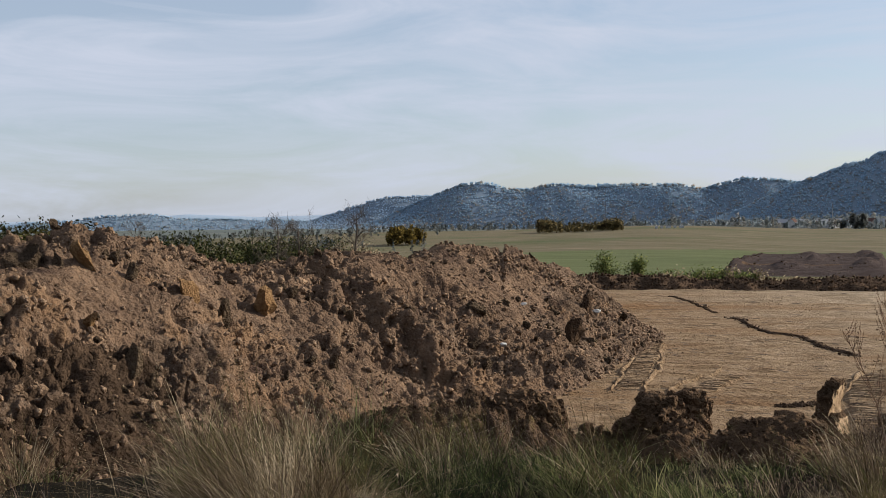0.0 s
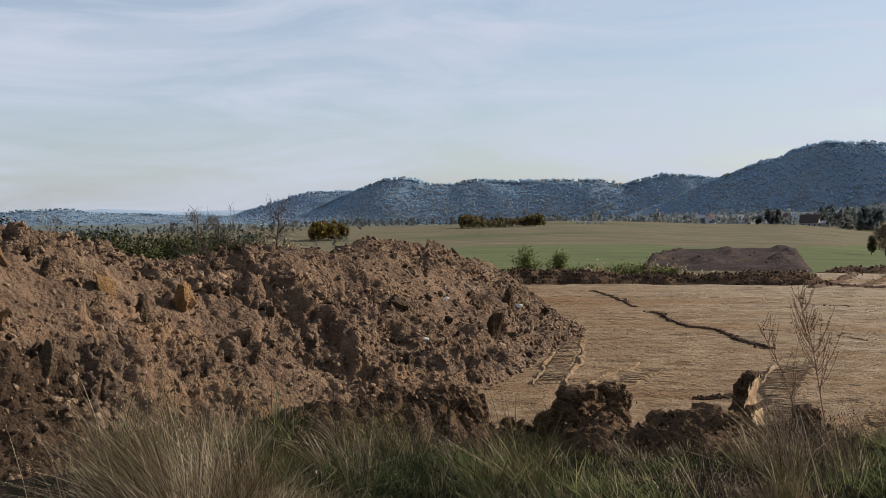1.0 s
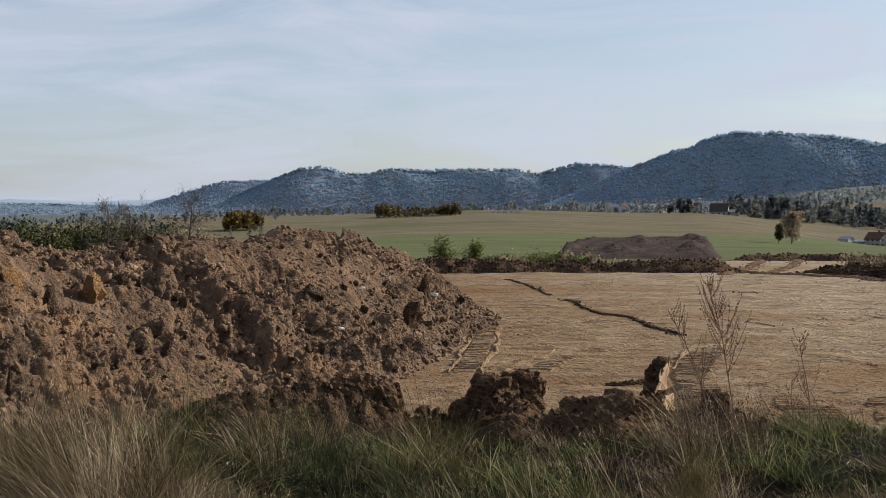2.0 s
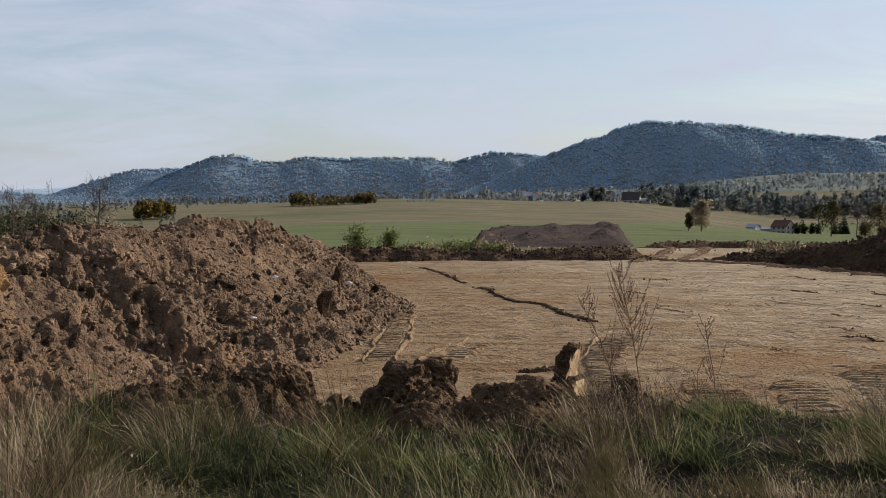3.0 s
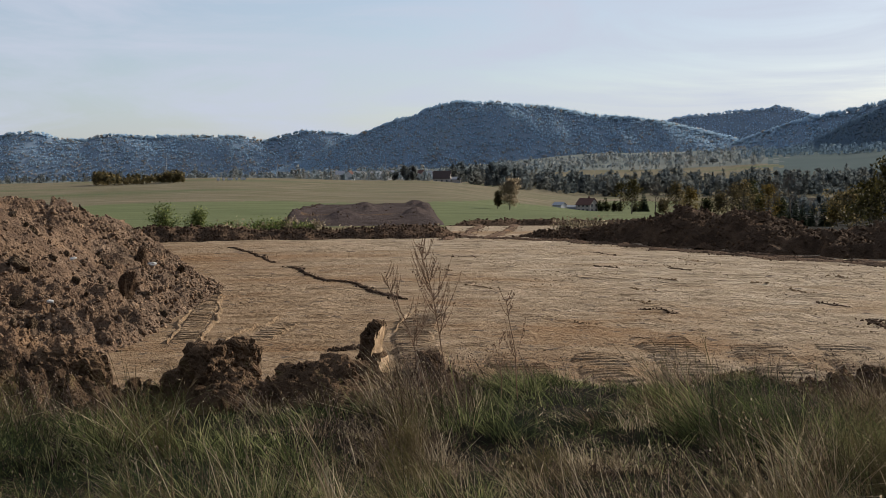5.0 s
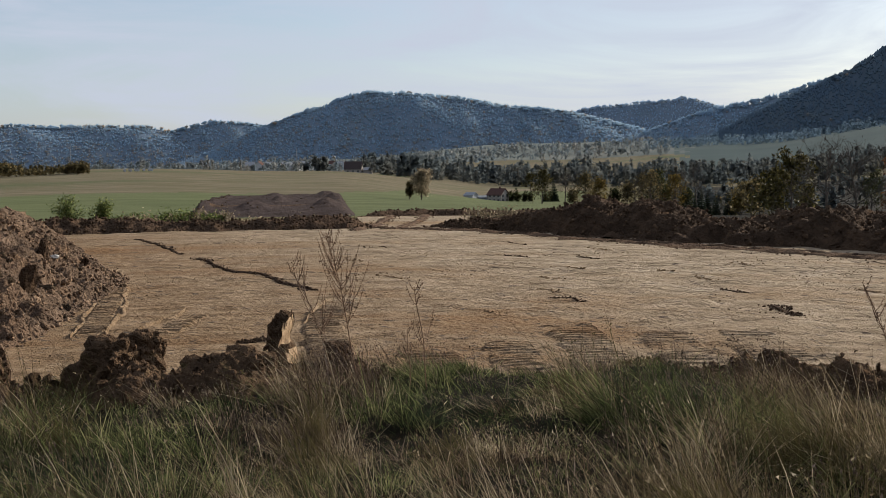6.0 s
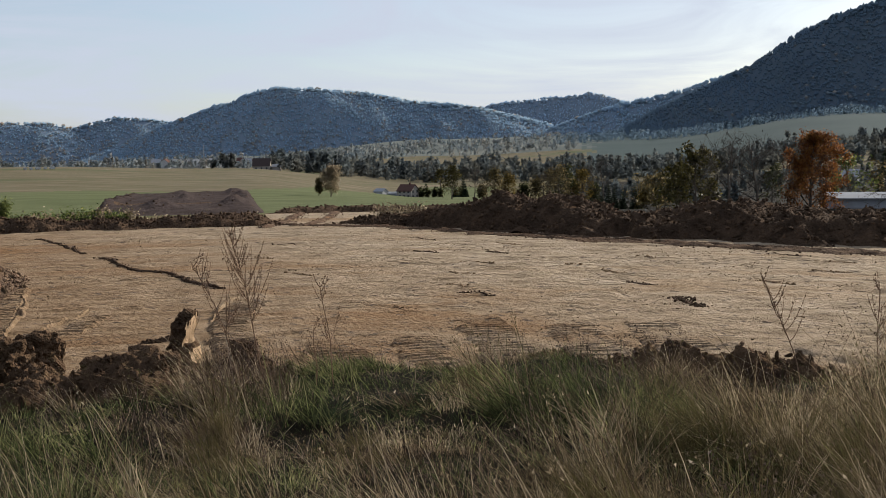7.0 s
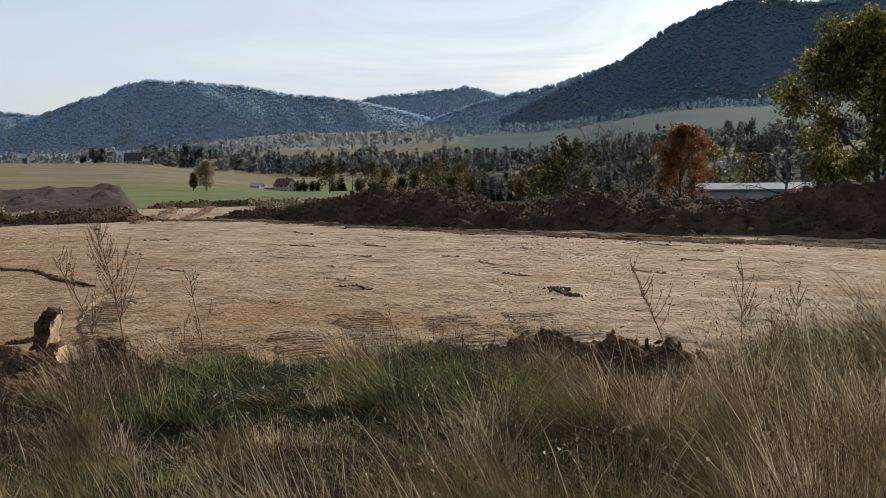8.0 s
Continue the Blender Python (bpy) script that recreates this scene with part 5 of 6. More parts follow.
def joined_seeds(a, b, g, m=7):
    """Feathery seed heads round the tips of stalks."""
    n = len(a)
    t = g.uniform(0.1, 1.15, (n, m, 1))
    c = a[:, None] * (1 - t) + b[:, None] * t
    d = g.normal(0, 1, (n, m, 3)) * np.array([1, 1, 0.6]) * 0.006 + np.array([0, 0, 0.010])
    w = g.normal(0, 0.0022, (n, m, 3))
    v = np.stack([c - w, c + w, c + d], 2).reshape(-1, 3)
    return v, np.arange(len(v)).reshape(-1, 3)


build_grass()


def tube(path, radii, sides=4):
    path, radii = np.asarray(path, float), np.asarray(radii, float)
    d = np.gradient(path, axis=0)
    d /= np.linalg.norm(d, axis=1, keepdims=True) + 1e-9
    ref = np.array([0.31, 0.87, 0.38])
    u = np.cross(d, ref)
    u /= np.linalg.norm(u, axis=1, keepdims=True) + 1e-9
    w = np.cross(d, u)
    a = np.arange(sides) * 2 * math.pi / sides
    v = path[:, None] + radii[:, None, None] * (np.cos(a)[None, :, None] * u[:, None] + np.sin(a)[None, :, None] * w[:, None])
    return v.reshape(-1, 3), grid_faces(len(path), sides, wrap=True)


def merge(pieces):
    vs, fs, o = [], [], 0
    for v, f in pieces:
        vs.append(v)
        fs.append(f + o)
        o += len(v)
    return np.concatenate(vs), np.concatenate(fs)


def dead_weed(label, x, y, height, seed, twigs=22, bend=(0.0, 0.0)):
    """A dry mugwort: one stem, rising side twigs with seed clusters."""
    g = np.random.default_rng(seed)
    z = float(land(np.array([x]), np.array([y]))[0]) - 0.03
    top = thing("dead_weed", label, "weed", "dry weeds on the bank", at=(x, y, z))
    t = np.linspace(0, 1, 9)
    stem = np.stack([bend[0] * height * t ** 1.5 + 0.008 * np.sin(9 * t + seed), bend[1] * height * t ** 1.5, height * t], -1)
    v, f = tube(stem, 0.0042 * (1 - 0.8 * t) + 0.0012)
    part("stem", (v, f), M_DEAD, top)
    tw, seeds = [], []
    for k in range(twigs):
        u = g.uniform(0.40, 0.98)
        b = np.array([np.interp(u, t, stem[:, i]) for i in range(3)])
        a = g.uniform(0, 6.283)
        ln = height * (0.42 - 0.30 * (u - 0.3) / 0.7) * g.uniform(0.6, 1.2)
        q = np.linspace(0, 1, 5)
        pth = b + np.stack([np.cos(a) * ln * 0.48 * q, np.sin(a) * ln * 0.48 * q, ln * (0.35 * q + 0.6 * q ** 2)], -1)
        tw.append(tube(pth, 0.0028 * (1 - 0.6 * q), 3))
        m = int(8 + 50 * ln)
        w = g.uniform(0.3, 1.0, m)
        c = b + np.stack([np.cos(a) * ln * 0.48 * w, np.sin(a) * ln * 0.48 * w, ln * (0.35 * w + 0.6 * w ** 2)], -1)
        seeds.append(c + g.normal(0, 0.006, c.shape))
    part("twig_spray", merge(tw), M_DEAD, top, "", "stuff")
    c = np.concatenate(seeds)
    d = g.normal(0, 0.0055, (len(c), 3, 3))
    part("seed_head", ((c[:, None] + d).reshape(-1, 3), np.arange(len(c) * 3).reshape(-1, 3)), M_DEAD, top, "", "stuff")


dead_weed("tall branching dry weed with brown seed clusters", 3.43, 8.32, 1.26, 171, 46, (-0.18, 0.02))
dead_weed("thin dry weed beside the clay block", 3.28, 8.40, 1.03, 172, 24, (-0.32, 0.06))
dead_weed("thin dry weed on the bank", 3.92, 8.10, 0.84, 173, 12, (-0.12, 0.0))
dead_weed("short dry weed on the bank", 3.80, 8.15, 0.52, 174, 6, (-0.04, 0.0))
dead_weed("leaning dry weed at the edge of the grass", 6.70, 6.00, 0.85, 175, 18, (-0.22, 0.26))
dead_weed("dry weed with dark seed heads", 6.65, 5.29, 0.78, 176, 14, (0.0, 0.0))
dead_weed("dry weed with dark seed heads", 6.95, 5.10, 0.62, 177, 10, (0.05, -0.05))


# ---- trees ----
def branches(g, height, spread, levels, first=0.3, sides=5, up=0.5, limb_count=9, trunk_r=None):
    """A trunk with limbs and twigs: tubes, and the places of the outer twigs."""
    r0 = trunk_r or height * 0.020
    t = np.linspace(0, 1, 7)
    wob = np.cumsum(g.normal(0, 0.015 * height, (7, 2)), 0)
    path = np.stack([wob[:, 0] * t, wob[:, 1] * t, height * 0.92 * t], -1)
    trunk = tube(path, r0 * (1 - 0.85 * t) + 0.01, sides + 1)
    tubes, ends = [], []

    def grow(base, direction, length, radius, level):
        q = np.linspace(0, 1, 5)
        side = g.normal(0, 0.18, 3)
        pth = base + np.outer(q, direction) * length + np.outer(q * q, side + np.array([0, 0, 0.12 * up])) * length
        tubes.append(tube(pth, radius * (1 - 0.7 * q), 4 if level == 1 else 3))
        if level >= levels:
            ends.append(pth[2:])
            return
        for _ in range(int(g.integers(3, 6))):
            k = g.uniform(0.35, 1.0)
            b = np.array([np.interp(k, q, pth[:, i]) for i in range(3)])
            d = direction + g.normal(0, 0.55, 3)
            d[2] += 0.15 * up
            grow(b, d / np.linalg.norm(d), length * g.uniform(0.40, 0.65), radius * 0.5, level + 1)
        ends.append(pth[3:])

    for k in range(limb_count):
        u = first + (1 - first) * (k + g.uniform(0, 0.8)) / limb_count
        b = np.array([np.interp(u, t, path[:, i]) for i in range(3)])
        a = k * 2.4 + g.uniform(-0.4, 0.4)
        d = np.array([math.cos(a), math.sin(a), up + 0.5 * (u - first)])
        prof = math.sin(math.pi * min(1, 0.25 + 0.75 * (u - first) / (1 - first)) ** 0.9) * 0.75 + 0.25
        grow(b, d / np.linalg.norm(d), spread * prof * g.uniform(0.75, 1.15), r0 * 0.45 * (1 - 0.5 * u), 1)
    return trunk, merge(tubes), np.concatenate(ends)


def leaf_cards(g, centres, size, n, jitter):
    """Small leaf sprays: bent triangles round given places."""
    c = centres[g.integers(0, len(centres), n)] + g.normal(0, jitter, (n, 3))
    a = g.normal(0, 1, (n, 3))
    a /= np.linalg.norm(a, axis=1, keepdims=True)
    b = np.cross(a, g.normal(0, 1, (n, 3)))
    b /= np.linalg.norm(b, axis=1, keepdims=True) + 1e-9
    s = (size * g.uniform(0.6, 1.3, n))[:, None]
    v = np.stack([c - a * s, c + b * s * 0.45, c + a * s, c - b * s * 0.45], 1).reshape(-1, 3)
    mid = centres.mean(0)
    nor = (c - mid) / (np.abs(centres - mid).mean() * 3) + np.array([0, 0, 0.25]) + g.normal(0, 0.45, c.shape)
    nor /= np.linalg.norm(nor, axis=1, keepdims=True)
    return v, np.arange(len(v)).reshape(-1, 4), np.repeat(nor, 4, 0)


def polar(az, r):
    x, y = r * math.sin(radians(az)), r * math.cos(radians(az))
    return x, y, float(land(np.array([x]), np.array([y]))[0])


def tree(name, label, az, r, top_el, mat, seed, spread=0.35, leaves=900, leaf=0.22, levels=2, first=0.25, up=0.5, limbs=11, group="", jitter=None, haze=0):
    """A broadleaf tree whose top is seen at the elevation top_el from the site."""
    g = np.random.default_rng(seed)
    x, y, z = polar(az, r)
    h = EYE + r * math.tan(radians(top_el)) - z
    top = thing(name, label, "tree", group, at=(x, y, z - 0.05))
    trunk, twigs, ends = branches(g, h, h * spread, levels, first, up=up, limb_count=limbs)
    part("trunk", trunk, M_BARK, top)
    part("branch_work", twigs, M_BARK, top)
    if not leaves:  # fine outer twigs
        n = 550
        c = ends[g.integers(0, len(ends), n)] + g.normal(0, 0.03 * h, (n, 3))
        a, b = g.normal(0, 1, (n, 3)) + np.array([0, 0, 0.6]), g.normal(0, 1, (n, 3))
        a *= 0.035 * h
        b *= 0.0013 * h
        part("twig_spray", (np.stack([c - a, c + b, c + a, c - b], 1).reshape(-1, 3), np.arange(4 * n).reshape(-1, 4)), M_BARK, top, "", "stuff")
    if leaves:
        v, f, nor = leaf_cards(g, ends, leaf, leaves, jitter if jitter is not None else leaf * 1.1)
        part("crown", mesh_of("crown", v, f, mat, None, True, nor), None, top)
    return top


def spruce(label, az, r, top_el, seed, width=0.22, group="spruces"):
    g = np.random.default_rng(seed)
    x, y, z = polar(az, r)
    h = EYE + r * math.tan(radians(top_el)) - z
    top = thing("spruce", label, "tree", group, at=(x, y, z - 0.05))
    t = np.linspace(0, 1, 4)
    part("trunk", tube(np.stack([0 * t, 0 * t, h * t], -1), h * 0.014 * (1 - 0.9 * t) + 0.01), M_BARK, top)
    n = 620
    u = 1 - np.sqrt(g.uniform(0.0, 1, n))
    a = g.uniform(0, 6.283, n)
    lay = np.floor(u * 14) / 14 + g.uniform(0, 0.035, n)
    ln = h * width * (1 - lay) * g.uniform(0.65, 1.15, n) + 0.05 * h * 0.2
    rad = np.stack([np.cos(a), np.sin(a), 0 * a], -1)
    tan = np.stack([-np.sin(a), np.cos(a), 0 * a], -1)
    root = np.stack([0 * a, 0 * a, h * (0.06 + 0.94 * lay)], -1)
    tip = root + rad * ln[:, None] - np.array([0, 0, 1.0]) * (ln * 0.30)[:, None]
    mid = root + rad * (ln * 0.55)[:, None] - np.array([0, 0, 1.0]) * (ln * 0.05)[:, None]
    w = (ln * 0.25)[:, None]
    v = np.stack([root, mid - tan * w, tip, mid + tan * w], 1).reshape(-1, 3)
    part("crown", (v, np.arange(len(v)).reshape(-1, 4)), M_NEEDLE, top)


def bush(label, az, r, top_el, width, mat, seed, leaves=500, leaf=0.12, group="", name="bush"):
    g = np.random.default_rng(seed)
    x, y, z = polar(az, r)
    h = max(0.3, EYE + r * math.tan(radians(top_el)) - z)
    top = thing(name, label, "bush", group, at=(x, y, z - 0.05))
    tubes, ends = [], []
    for k in range(14):
        a, q = g.uniform(0, 6.283), np.linspace(0, 1, 5)
        d = g.uniform(0.1, 1.0) * width / 2
        hh = h * g.uniform(0.6, 1.0) * (1 - 0.45 * (2 * d / width) ** 2)
        pth = np.stack([np.cos(a) * d * q ** 1.3, np.sin(a) * d * q ** 1.3, hh * q], -1)
        tubes.append(tube(pth, 0.012 * h * (1 - 0.7 * q), 3))
        ends.append(pth[1:])
    part("stem_cluster", merge(tubes), M_BARK, top)
    if leaves:
        v, f, nor = leaf_cards(g, np.concatenate(ends), leaf, leaves, 0.05 * h + 0.05 * width)
        part("crown", mesh_of("crown", v, f, mat, None, True, nor), None, top)


# behind the heap
tree("bare_tree", "small leafless tree behind the soil heap", -8.2, 43, 0.34, None, 501, 0.30, 0, levels=3, first=0.3, limbs=8, group="bare trees")
tree("bare_tree", "small leafless tree behind the soil heap", -7.0, 42, 0.20, None, 502, 0.34, 0, levels=3, first=0.3, limbs=8, group="bare trees")
tree("bare_tree", "small leafless tree behind the soil heap", -4.4, 42, 0.78, None, 503, 0.26, 0, levels=3, first=0.35, limbs=9, group="bare trees")
tree("bare_tree", "distant leafless tree on the plain", -15.0, 120, 0.05, None, 505, 0.45, 0, levels=3, first=0.2, limbs=12, group="bare trees")
g0 = np.random.default_rng(520)
for k in range(26):
    a = -21.5 + k * 0.28 + g0.uniform(-0.15, 0.15)
    if a < -16:
        bush("tall thicket turning yellow", a - 0.5, 46 + g0.uniform(-3, 4), 0.10 + g0.uniform(-0.45, 0.10), 2.0, M_LEAF_OLIVE if k % 3 else M_HEDGE, 530 + k, 2600, 0.075, "thicket behind the heap")
for k in range(22):
    a = -14.5 + k * 0.52 + g0.uniform(-0.2, 0.2)
    el = -0.72 + g0.uniform(-0.30, 0.18) - (0.25 if a > -5.5 else 0)
    bush("dark green shrub behind the soil heap", a, 52 + g0.uniform(-5, 6), el, 2.4, M_LEAF_BROWN if a > -5.2 else M_HEDGE, 560 + k, 2200, 0.075, "shrubs behind the heap")
for a, e, w in [(8.0, -1.55, 1.9), (9.65, -1.72, 1.5)]:
    bush("small rounded green shrub", a, 62, e, w, M_LEAF_GREEN, int(600 + a * 10), 2200, 0.055, "pair of green shrubs")
for k in range(16):
    bush("low dry undergrowth behind the berm", 10.5 + k * 0.32, 56 + g0.uniform(-2, 3), -2.45 + g0.uniform(-0.2, 0.25), 1.4, M_LEAF_BIRCH if k % 2 else M_LEAF_GREEN, 620 + k, 260, 0.07, "undergrowth on the berm")
for k in range(14):
    bush("dry grass tuft on the berm", 15.6 + k * 0.45, 51.5 + g0.uniform(-1, 2), -2.72 + g0.uniform(-0.12, 0.1), 1.0, M_LEAF_BIRCH, 640 + k, 200, 0.06, "undergrowth on the berm")
for k in range(9):
    bush("dry undergrowth on the soil bank", 27.6 + k * 0.35, 51 + g0.uniform(-1, 2), -2.45 + g0.uniform(-0.2, 0.15), 1.4, M_LEAF_BROWN, 660 + k, 260, 0.07, "undergrowth on the berm")

# the valley
tree("birch", "pale brown half-bare tree in the crop", 24.85, 300, -0.58, M_LEAF_BIRCH, 701, 0.36, 7000, 0.20, 3, 0.05, 1.1, 20, jitter=0.45)
tree("birch", "pale brown half-bare tree in the crop", 24.25, 300, -1.05, M_GROVE, 702, 0.22, 1200, 0.25, 2, 0.15, 0.9)
spruce("dark spruce by the house", 31.41, 560, -0.90, 711, 0.28)
spruce("dark spruce by the house", 31.0, 570, -1.35, 712, 0.3)
tree("tree", "thin tree turning yellow", 30.3, 600, -0.65, M_LEAF_OLIVE, 713, 0.25, 400, 0.6, 2, 0.4)
for k, (a, e, m) in enumerate([(29.3, -1.50, M_HEDGE), (29.6, -1.45, M_HEDGE), (29.95, -1.5, M_HEDGE), (30.25, -1.55, M_HEDGE)]):
    bush("dark rounded hedge shrub by the house", a, 600, e, 5.0, m, 720 + k, 500, 0.5, "hedge by the house")
LOOK = {"O": (M_LEAF_OLIVE, "slender olive-green tree in the valley"), "B": (M_GROVE, "brown autumn tree in the valley"), "Y": (M_LEAF_YELLOW, "golden yellow autumn tree in the valley"), "G": (M_HEDGE, "dark green tree in the valley")}
VALLEY = [(30.84, -0.56, "O"), (32.96, -0.74, "B"), (33.62, -1.01, "Y"), (35.00, -1.22, "B"), (35.66, -0.82, "B"), (36.18, -0.56, "B"), (36.50, -0.66, "G"), (37.34, -0.77, "Y"), (37.86, -1.56, "G"), (40.41, -1.18, "B"), (40.29, -1.85, "Y"), (41.28, -1.16, "G"), (41.85, -1.42, "O"), (34.41, -1.54, "G"), (32.37, -1.60, "B"), (43.51, -1.57, "B"), (46.32, -0.69, "G"), (36.89, -1.29, "Y"), (40.91, -1.63, "O")]
for k, (a, e, kind) in enumerate(VALLEY):
    tree("tree", LOOK[kind][1], a, 300 + 7 * (k % 5), e, LOOK[kind][0], 740 + k, 0.30, 1500, 0.26, 2, 0.10, 0.8, 14, group="autumn trees", jitter=0.55)
for k, (a, e) in enumerate([(38.57, -1.33), (38.86, -1.43), (39.24, -1.50), (39.84, -1.31), (38.25, -1.72), (40.10, -1.57)]):
    spruce("dark young spruce in the valley", a, 290 + 4 * k, e, 780 + k)
for k, (a, e) in enumerate([(31.97, -0.70), (38.30, -0.38), (35.40, -0.95), (35.98, -0.65), (37.60, -0.67)]):
    tree("bare_tree", "leafless tree in the valley", a, 310 + 5 * k, e, None, 790 + k, 0.28, 0, levels=3, first=0.3, limbs=11, group="bare trees")
tree("tree", "olive autumn tree beyond the bank", 42.75, 150, 0.05, M_LEAF_OLIVE, 801, 0.38, 1900, 0.24, 3, 0.12, 0.6)
tree("tree", "olive autumn tree beyond the bank", 42.2, 155, -0.75, M_LEAF_OLIVE, 802, 0.40, 1400, 0.24, 3, 0.12, 0.6)
tree("tree", "dark autumn tree beyond the bank", 40.9, 165, -1.2, M_GROVE, 803, 0.5, 1000, 0.24, 2, 0.12, 0.6)
tree("bare_tree", "leafless tree beyond the bank", 44.3, 140, 0.65, None, 804, 0.40, 0, levels=3, first=0.25, limbs=14, group="bare trees")
tree("bare_tree", "leafless tree beyond the bank", 45.7, 145, 0.63, None, 805, 0.40, 0, levels=3, first=0.25, limbs=14, group="bare trees")
tree("bare_tree", "leafless tree beyond the bank", 53.0, 130, 0.55, None, 806, 0.42, 0, levels=3, first=0.25, limbs=15, group="bare trees")
tree("maple", "bright orange maple in autumn leaf", 48.1, 150, 0.72, M_LEAF_ORANGE, 807, 0.33, 15000, 0.15, 3, 0.04, 0.9, 22, jitter=0.30)
tree("tree", "tall green tree with drooping limbs turning yellow", 57.1, 72, 5.45, M_LEAF_TREE, 808, 0.31, 46000, 0.13, 3, 0.10, 0.45, 30, jitter=0.28)
tree("tree", "orange-yellow young tree beneath the green tree", 55.0, 78, 0.05, M_LEAF_YELLOW, 809, 0.26, 6000, 0.10, 3, 0.06, 0.8)
spruce("pair of dark spruces on the slope", 51.5, 420, 1.0, 810)
spruce("pair of dark spruces on the slope", 52.0, 420, 0.98, 811)
tree("willow", "pale green tree behind the shed", 49.9, 190, -0.2, M_LEAF_GREEN, 812, 0.3, 700, 0.3, 2, 0.2)
tree("tree", "brown autumn tree behind the shed", 51.4, 220, -0.75, M_GROVE, 813, 0.4, 700, 0.35, 2, 0.15)


def woods(label, count, seed, place, heights, cards, mat, size, conifer=0.25):
    """Far woods: many trees of small leaf sprays in one mesh, each crown made of a few lobes."""
    g = np.random.default_rng(seed)
    az, r = place(g, count)
    x, y = r * np.sin(np.radians(az)), r * np.cos(np.radians(az))
    z = land(x, y)
    h = g.uniform(*heights, count) * (0.85 + 0.35 * vnoise(az * 1.3, r / 60, seed))
    w = h * g.uniform(0.20, 0.34, count)
    con = g.uniform(0, 1, count) < conifer
    w = np.where(con, 0.8 * w, w)
    lobes = 7
    la, lz = g.uniform(0, 6.283, (count, lobes)), g.uniform(0.18, 0.80, (count, lobes))
    lr = np.sqrt(g.uniform(0, 1, (count, lobes))) * 0.65 * np.sin(np.pi * np.clip(lz * 0.8 + 0.18, 0, 1))
    k = g.integers(0, lobes, (count, cards))
    row = np.arange(count)[:, None]
    u = g.normal(0, 1, (count, cards, 3))
    u /= np.linalg.norm(u, axis=2, keepdims=True)
    u *= g.uniform(0.5, 1.0, (count, cards, 1)) * 0.45
    bx, by, bz = np.cos(la[row, k]) * lr[row, k] + u[:, :, 0], np.sin(la[row, k]) * lr[row, k] + u[:, :, 1], lz[row, k] + 0.42 * u[:, :, 2]
    cz = g.uniform(0, 1, (count, cards)) ** 1.5
    ca = g.uniform(0, 6.283, (count, cards))
    cr = (1 - cz) * np.sqrt(g.uniform(0.1, 1, (count, cards)))
    cn = con[:, None]
    px, py, pz = np.where(cn, np.cos(ca) * cr, bx), np.where(cn, np.sin(ca) * cr, by), np.where(cn, cz, bz)
    c = np.stack([x[:, None] + px * w[:, None], y[:, None] + py * w[:, None], z[:, None] + h[:, None] * (0.03 + 0.95 * pz)], -1)
    nor = np.stack([px, py, 1.3 * (pz - 0.35)], -1) + g.normal(0, 0.15, c.shape)
    nor /= np.linalg.norm(nor, axis=2, keepdims=True) + 1e-6
    a, b = g.normal(0, 1, c.shape), g.normal(0, 1, c.shape)
    s = size * h[:, None, None] * g.uniform(0.6, 1.3, (count, cards, 1))
    v = np.stack([c - a * s, c + a * s * 0.5 + b * s, c + a * s - b * s * 0.4], 2).reshape(-1, 3)
    thing("woods", label, "forest", kind="stuff", mesh=mesh_of("woods", v, np.arange(len(v)).reshape(-1, 3), mat, None, True, np.repeat(nor.reshape(-1, 3), 3, 0)))


# valley and village trees get their haze from blue-grey base colours
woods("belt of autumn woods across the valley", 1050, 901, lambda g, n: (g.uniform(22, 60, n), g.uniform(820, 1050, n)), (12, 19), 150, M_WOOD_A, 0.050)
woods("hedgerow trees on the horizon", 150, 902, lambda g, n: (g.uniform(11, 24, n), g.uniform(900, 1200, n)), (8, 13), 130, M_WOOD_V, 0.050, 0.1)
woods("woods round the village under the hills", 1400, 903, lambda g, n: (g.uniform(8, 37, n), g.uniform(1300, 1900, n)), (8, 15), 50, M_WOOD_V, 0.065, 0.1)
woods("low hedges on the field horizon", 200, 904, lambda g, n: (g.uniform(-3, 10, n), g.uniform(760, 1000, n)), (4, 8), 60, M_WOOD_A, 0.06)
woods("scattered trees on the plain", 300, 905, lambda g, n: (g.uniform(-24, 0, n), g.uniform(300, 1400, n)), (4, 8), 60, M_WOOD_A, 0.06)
woods("brown grove on the field horizon", 150, 906, lambda g, n: (g.uniform(4.7, 8.9, n), g.uniform(600, 640, n)), (4.5, 7.5), 160, M_GROVE, 0.045, 0.0)
woods("orange grove on the field horizon", 60, 907, lambda g, n: (g.uniform(-2.7, -0.9, n), g.uniform(420, 450, n)), (6.0, 9), 220, M_LEAF_YELLOW, 0.04, 0.0)
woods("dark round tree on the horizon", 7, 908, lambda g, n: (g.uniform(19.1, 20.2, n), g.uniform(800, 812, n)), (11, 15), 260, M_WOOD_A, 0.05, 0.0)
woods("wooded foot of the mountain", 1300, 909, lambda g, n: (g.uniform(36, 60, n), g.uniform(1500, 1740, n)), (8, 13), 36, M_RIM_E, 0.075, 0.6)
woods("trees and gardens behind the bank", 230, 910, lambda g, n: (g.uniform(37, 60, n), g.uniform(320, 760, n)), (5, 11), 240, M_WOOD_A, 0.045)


# ---- houses ----
def box(cx, cy, cz, sx, sy, sz):
    bm = bmesh.new()
    bmesh.ops.create_cube(bm, size=1.0, matrix=Matrix.Translation((cx, cy, cz)) @ Matrix.Diagonal((sx, sy, sz, 1)))
    return bm


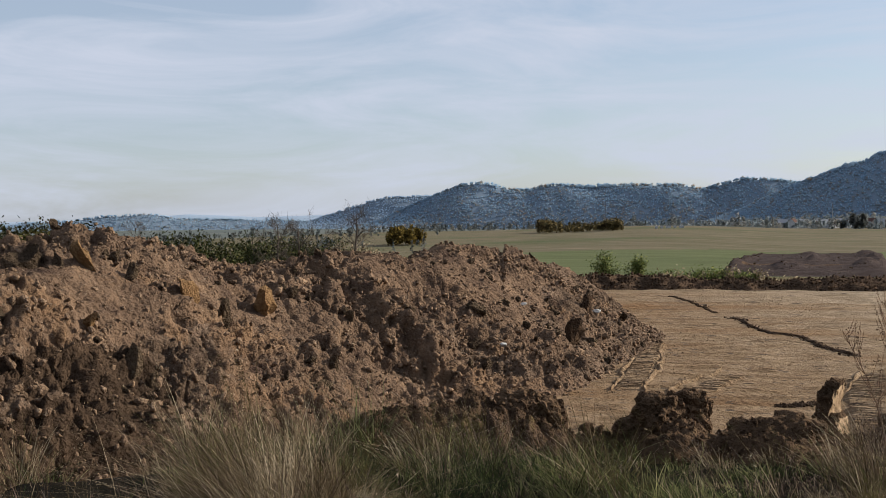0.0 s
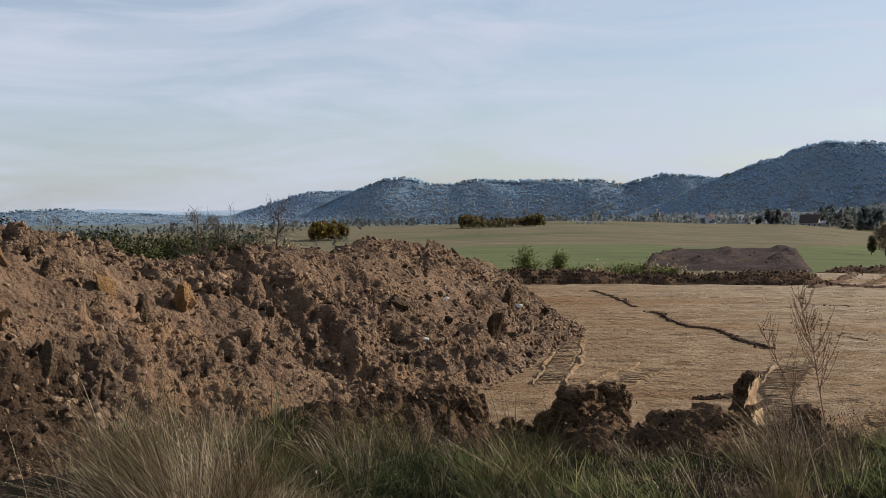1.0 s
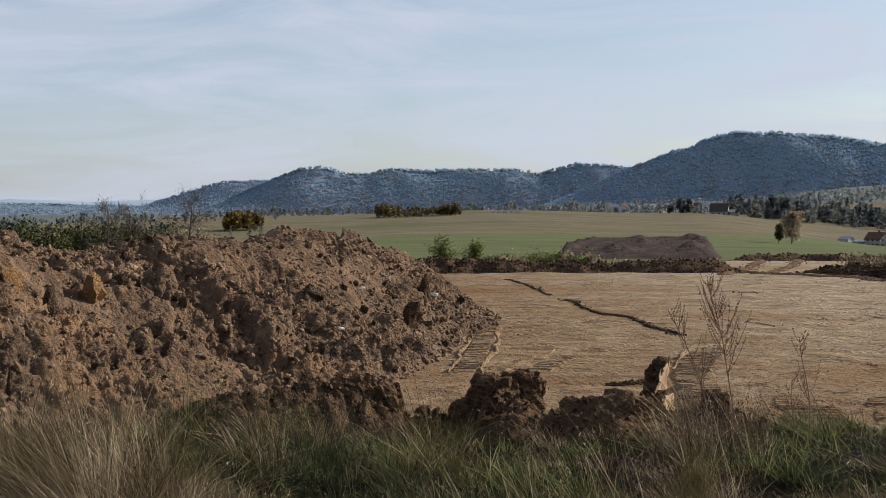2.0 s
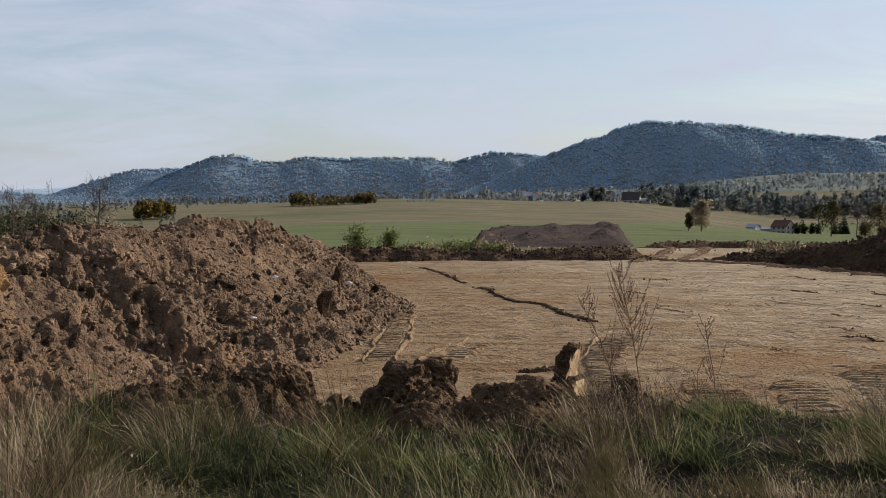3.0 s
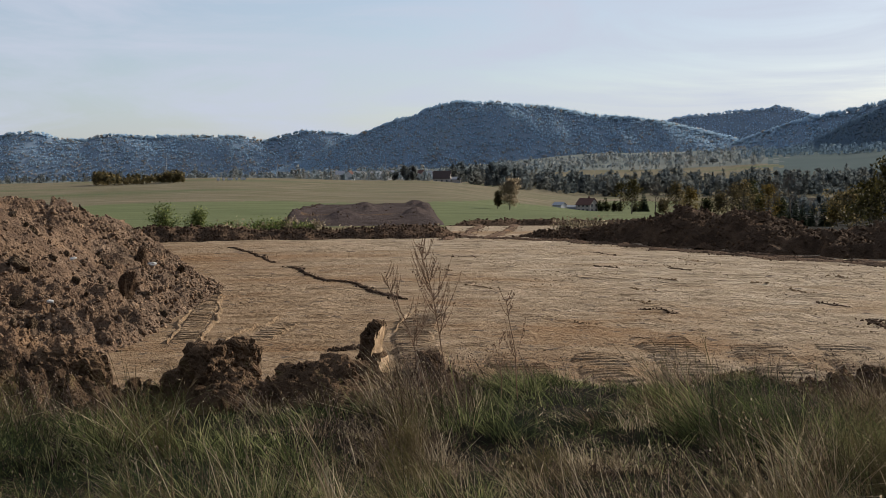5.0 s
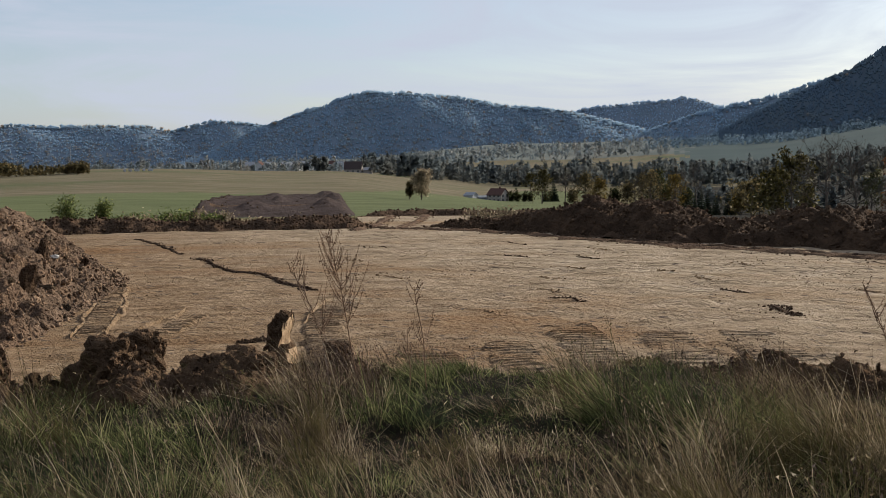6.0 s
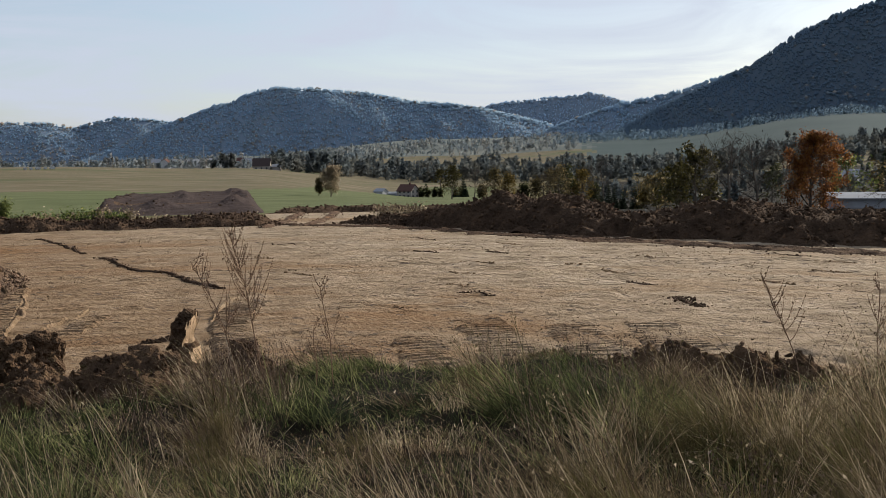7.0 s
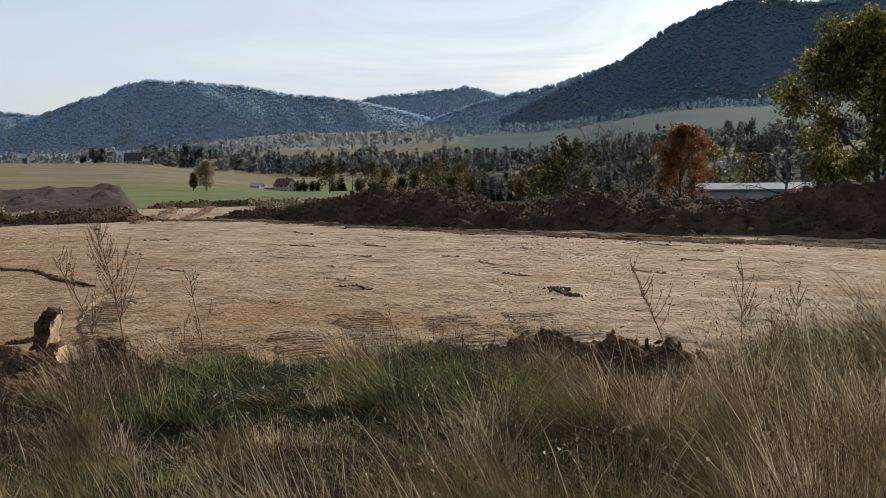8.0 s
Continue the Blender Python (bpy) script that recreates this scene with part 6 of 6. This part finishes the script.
def gable(w, d, z0, rise, over=0.4, thick=0.25):
    """A pitched roof of two thick slabs in one bmesh, its ridge along x."""
    bm = bmesh.new()
    for s in (-1, 1):
        pts = [(-w / 2 - over, 0, z0 + rise), (w / 2 + over, 0, z0 + rise), (w / 2 + over, s * (d / 2 + over), z0 - over * rise / (d / 2)), (-w / 2 - over, s * (d / 2 + over), z0 - over * rise / (d / 2))]
        lo = [bm.verts.new(p) for p in pts]
        hi = [bm.verts.new((p[0], p[1], p[2] + thick)) for p in pts]
        for q in ([lo[0], lo[1], lo[2], lo[3]], [hi[3], hi[2], hi[1], hi[0]]):
            bm.faces.new(q)
        for k in range(4):
            bm.faces.new((lo[k], hi[k], hi[(k + 1) % 4], lo[(k + 1) % 4]))
    bmesh.ops.recalc_face_normals(bm, faces=bm.faces)
    return bm


def walls(w, d, h, rise):
    bm = bmesh.new()
    v = [bm.verts.new(p) for p in [(-w / 2, -d / 2, 0), (w / 2, -d / 2, 0), (w / 2, d / 2, 0), (-w / 2, d / 2, 0), (-w / 2, -d / 2, h), (w / 2, -d / 2, h), (w / 2, d / 2, h), (-w / 2, d / 2, h), (-w / 2, 0, h + rise), (w / 2, 0, h + rise)]]
    for f in [(0, 1, 5, 4), (2, 3, 7, 6), (1, 2, 6, 9, 5), (3, 0, 4, 8, 7)]:
        bm.faces.new([v[k] for k in f])
    return bm


def house(label, az, r, turn, w, d, h, rise, wall_mat, roof_mat, windows=True, chimney=True, group="", sink=0.2):
    x, y, z = polar(az, r)
    top = thing("house", label, "house", group, at=(x, y, z - sink), turn=turn)
    wall = part("wall", walls(w, d, h, rise), wall_mat, top)
    roof = part("roof", gable(w, d, h, rise), roof_mat, top)
    if chimney:
        part("chimney", box(w * 0.15, 0, h + rise + 0.3, 0.7, 0.7, 1.6), M_TILE, roof)
    if windows:
        for fz in ([1.6, 4.2] if h > 4.5 else [1.5]):
            for fx in (-0.3, 0.02, 0.32):
                win = part("window", box(fx * w, -d / 2 - 0.03, fz, 1.2, 0.1, 1.4), M_PANE, top)
                part("sill", box(fx * w, -d / 2 - 0.1, fz - 0.78, 1.4, 0.2, 0.1), M_WHITE, win)
            for fy in (-0.25, 0.25):
                win = part("window", box(w / 2 + 0.03, fy * d, fz, 0.1, 1.1, 1.4), M_PANE, top)
                part("sill", box(w / 2 + 0.1, fy * d, fz - 0.78, 0.2, 1.3, 0.1), M_WHITE, win)
    return top


house("pale plastered farmhouse with red tiled roof", 28.65, 600, -62, 8.6, 7.6, 4.6, 3.1, M_PLASTER, M_TILE, sink=1.4)
house("low white outbuilding beside the farmhouse", 27.3, 600, -60, 5.2, 5.0, 2.4, 1.3, M_WHITE, M_GREYROOF, False, False, sink=1.0)
house("narrow grey link shed beside the farmhouse", 27.9, 602, -20, 5, 3, 2.0, 0.7, M_GREYROOF, M_GREYROOF, False, False, sink=1.0)
house("brown-roofed house on the horizon", 21.5, 830, -30, 12, 10, 3.4, 5.0, M_PLASTER, M_BROWNROOF, True, False)
house("pale annex on the horizon", 22.2, 830, -30, 6, 6, 3.2, 1.6, M_PLASTER, M_GREYROOF, False, False)


def shed():
    """The long low shed with a pale sheet roof."""
    x, y, z = polar(51.6, 170)
    top = thing("shed", "long low grey shed with pale sheet-metal roof", "shed", at=(x, y, z), turn=-51.6)
    hgt = EYE + 170 * math.tan(radians(-2.25)) - z
    part("wall", walls(16.5, 8, hgt, 0.58), M_GREYROOF, top)
    part("roof", gable(16.5, 8, hgt, 0.62, 0.5, 0.15), M_SHEET, top)


shed()
house("white gabled house behind the shed", 49.85, 560, -60, 7, 6, 4.2, 3.0, M_WHITE, M_GREYROOF, True, False)
gv = np.random.default_rng(950)
for k in range(16):
    house("distant village house with pale walls", 16.5 + k * 0.42 + gv.uniform(-0.2, 0.2), 1250 + gv.uniform(-30, 60), gv.uniform(-80, 80), gv.uniform(8, 12), 8, gv.uniform(5, 7), 3.5, M_WHITE if k % 3 else M_PLASTER, M_TILE if k % 2 else M_GREYROOF, False, False, "distant village")


def mast(label, az, r, top_el):
    """A slender pale mast or chimney in the valley."""
    x, y, z = polar(az, r)
    h = EYE + r * math.tan(radians(top_el)) - z
    top = thing("mast", label, "mast", "distant masts", at=(x, y, z))
    t = np.linspace(0, 1, 5)
    part("shaft", tube(np.stack([0 * t, 0 * t, h * t], -1), 0.42 - 0.2 * t, 8), M_GREYROOF, top)
    part("base", box(0, 0, 1.5, 4, 4, 3.4), M_PLASTER, top)


mast("slender pale mast beyond the fields", 8.05, 1150, 1.0)
mast("pale chimney beyond the fields", 13.37, 1150, 0.48)
mast("pale chimney above the village trees", 18.69, 1180, 0.74)


def bale(label, az, r):
    """A round bale wrapped in white film, lying on its side."""
    x, y, z = polar(az, r)
    bm = bmesh.new()
    bmesh.ops.create_cone(bm, cap_ends=True, segments=14, radius1=0.75, radius2=0.75, depth=1.4, matrix=Matrix.Translation((0, 0, 0.72)) @ Matrix.Rotation(radians(90), 4, "X"))
    bmesh.ops.bevel(bm, geom=[e for e in bm.edges if len(e.link_faces) == 2 and e.calc_face_angle() > 1.2], offset=0.12, segments=2, affect="EDGES")
    me = bpy.data.meshes.new("bale")
    bm.to_mesh(me)
    bm.free()
    me.materials.append(M_WHITE)
    thing("bale", label, "bale", "row of wrapped bales", mesh=me, at=(x, y, z - 0.02), turn=-az + 20)


for k in range(7):
    bale("round bale wrapped in white film on the meadow", 10.5 + 0.21 * k + 0.05 * (k % 3), 640 + 3 * k)
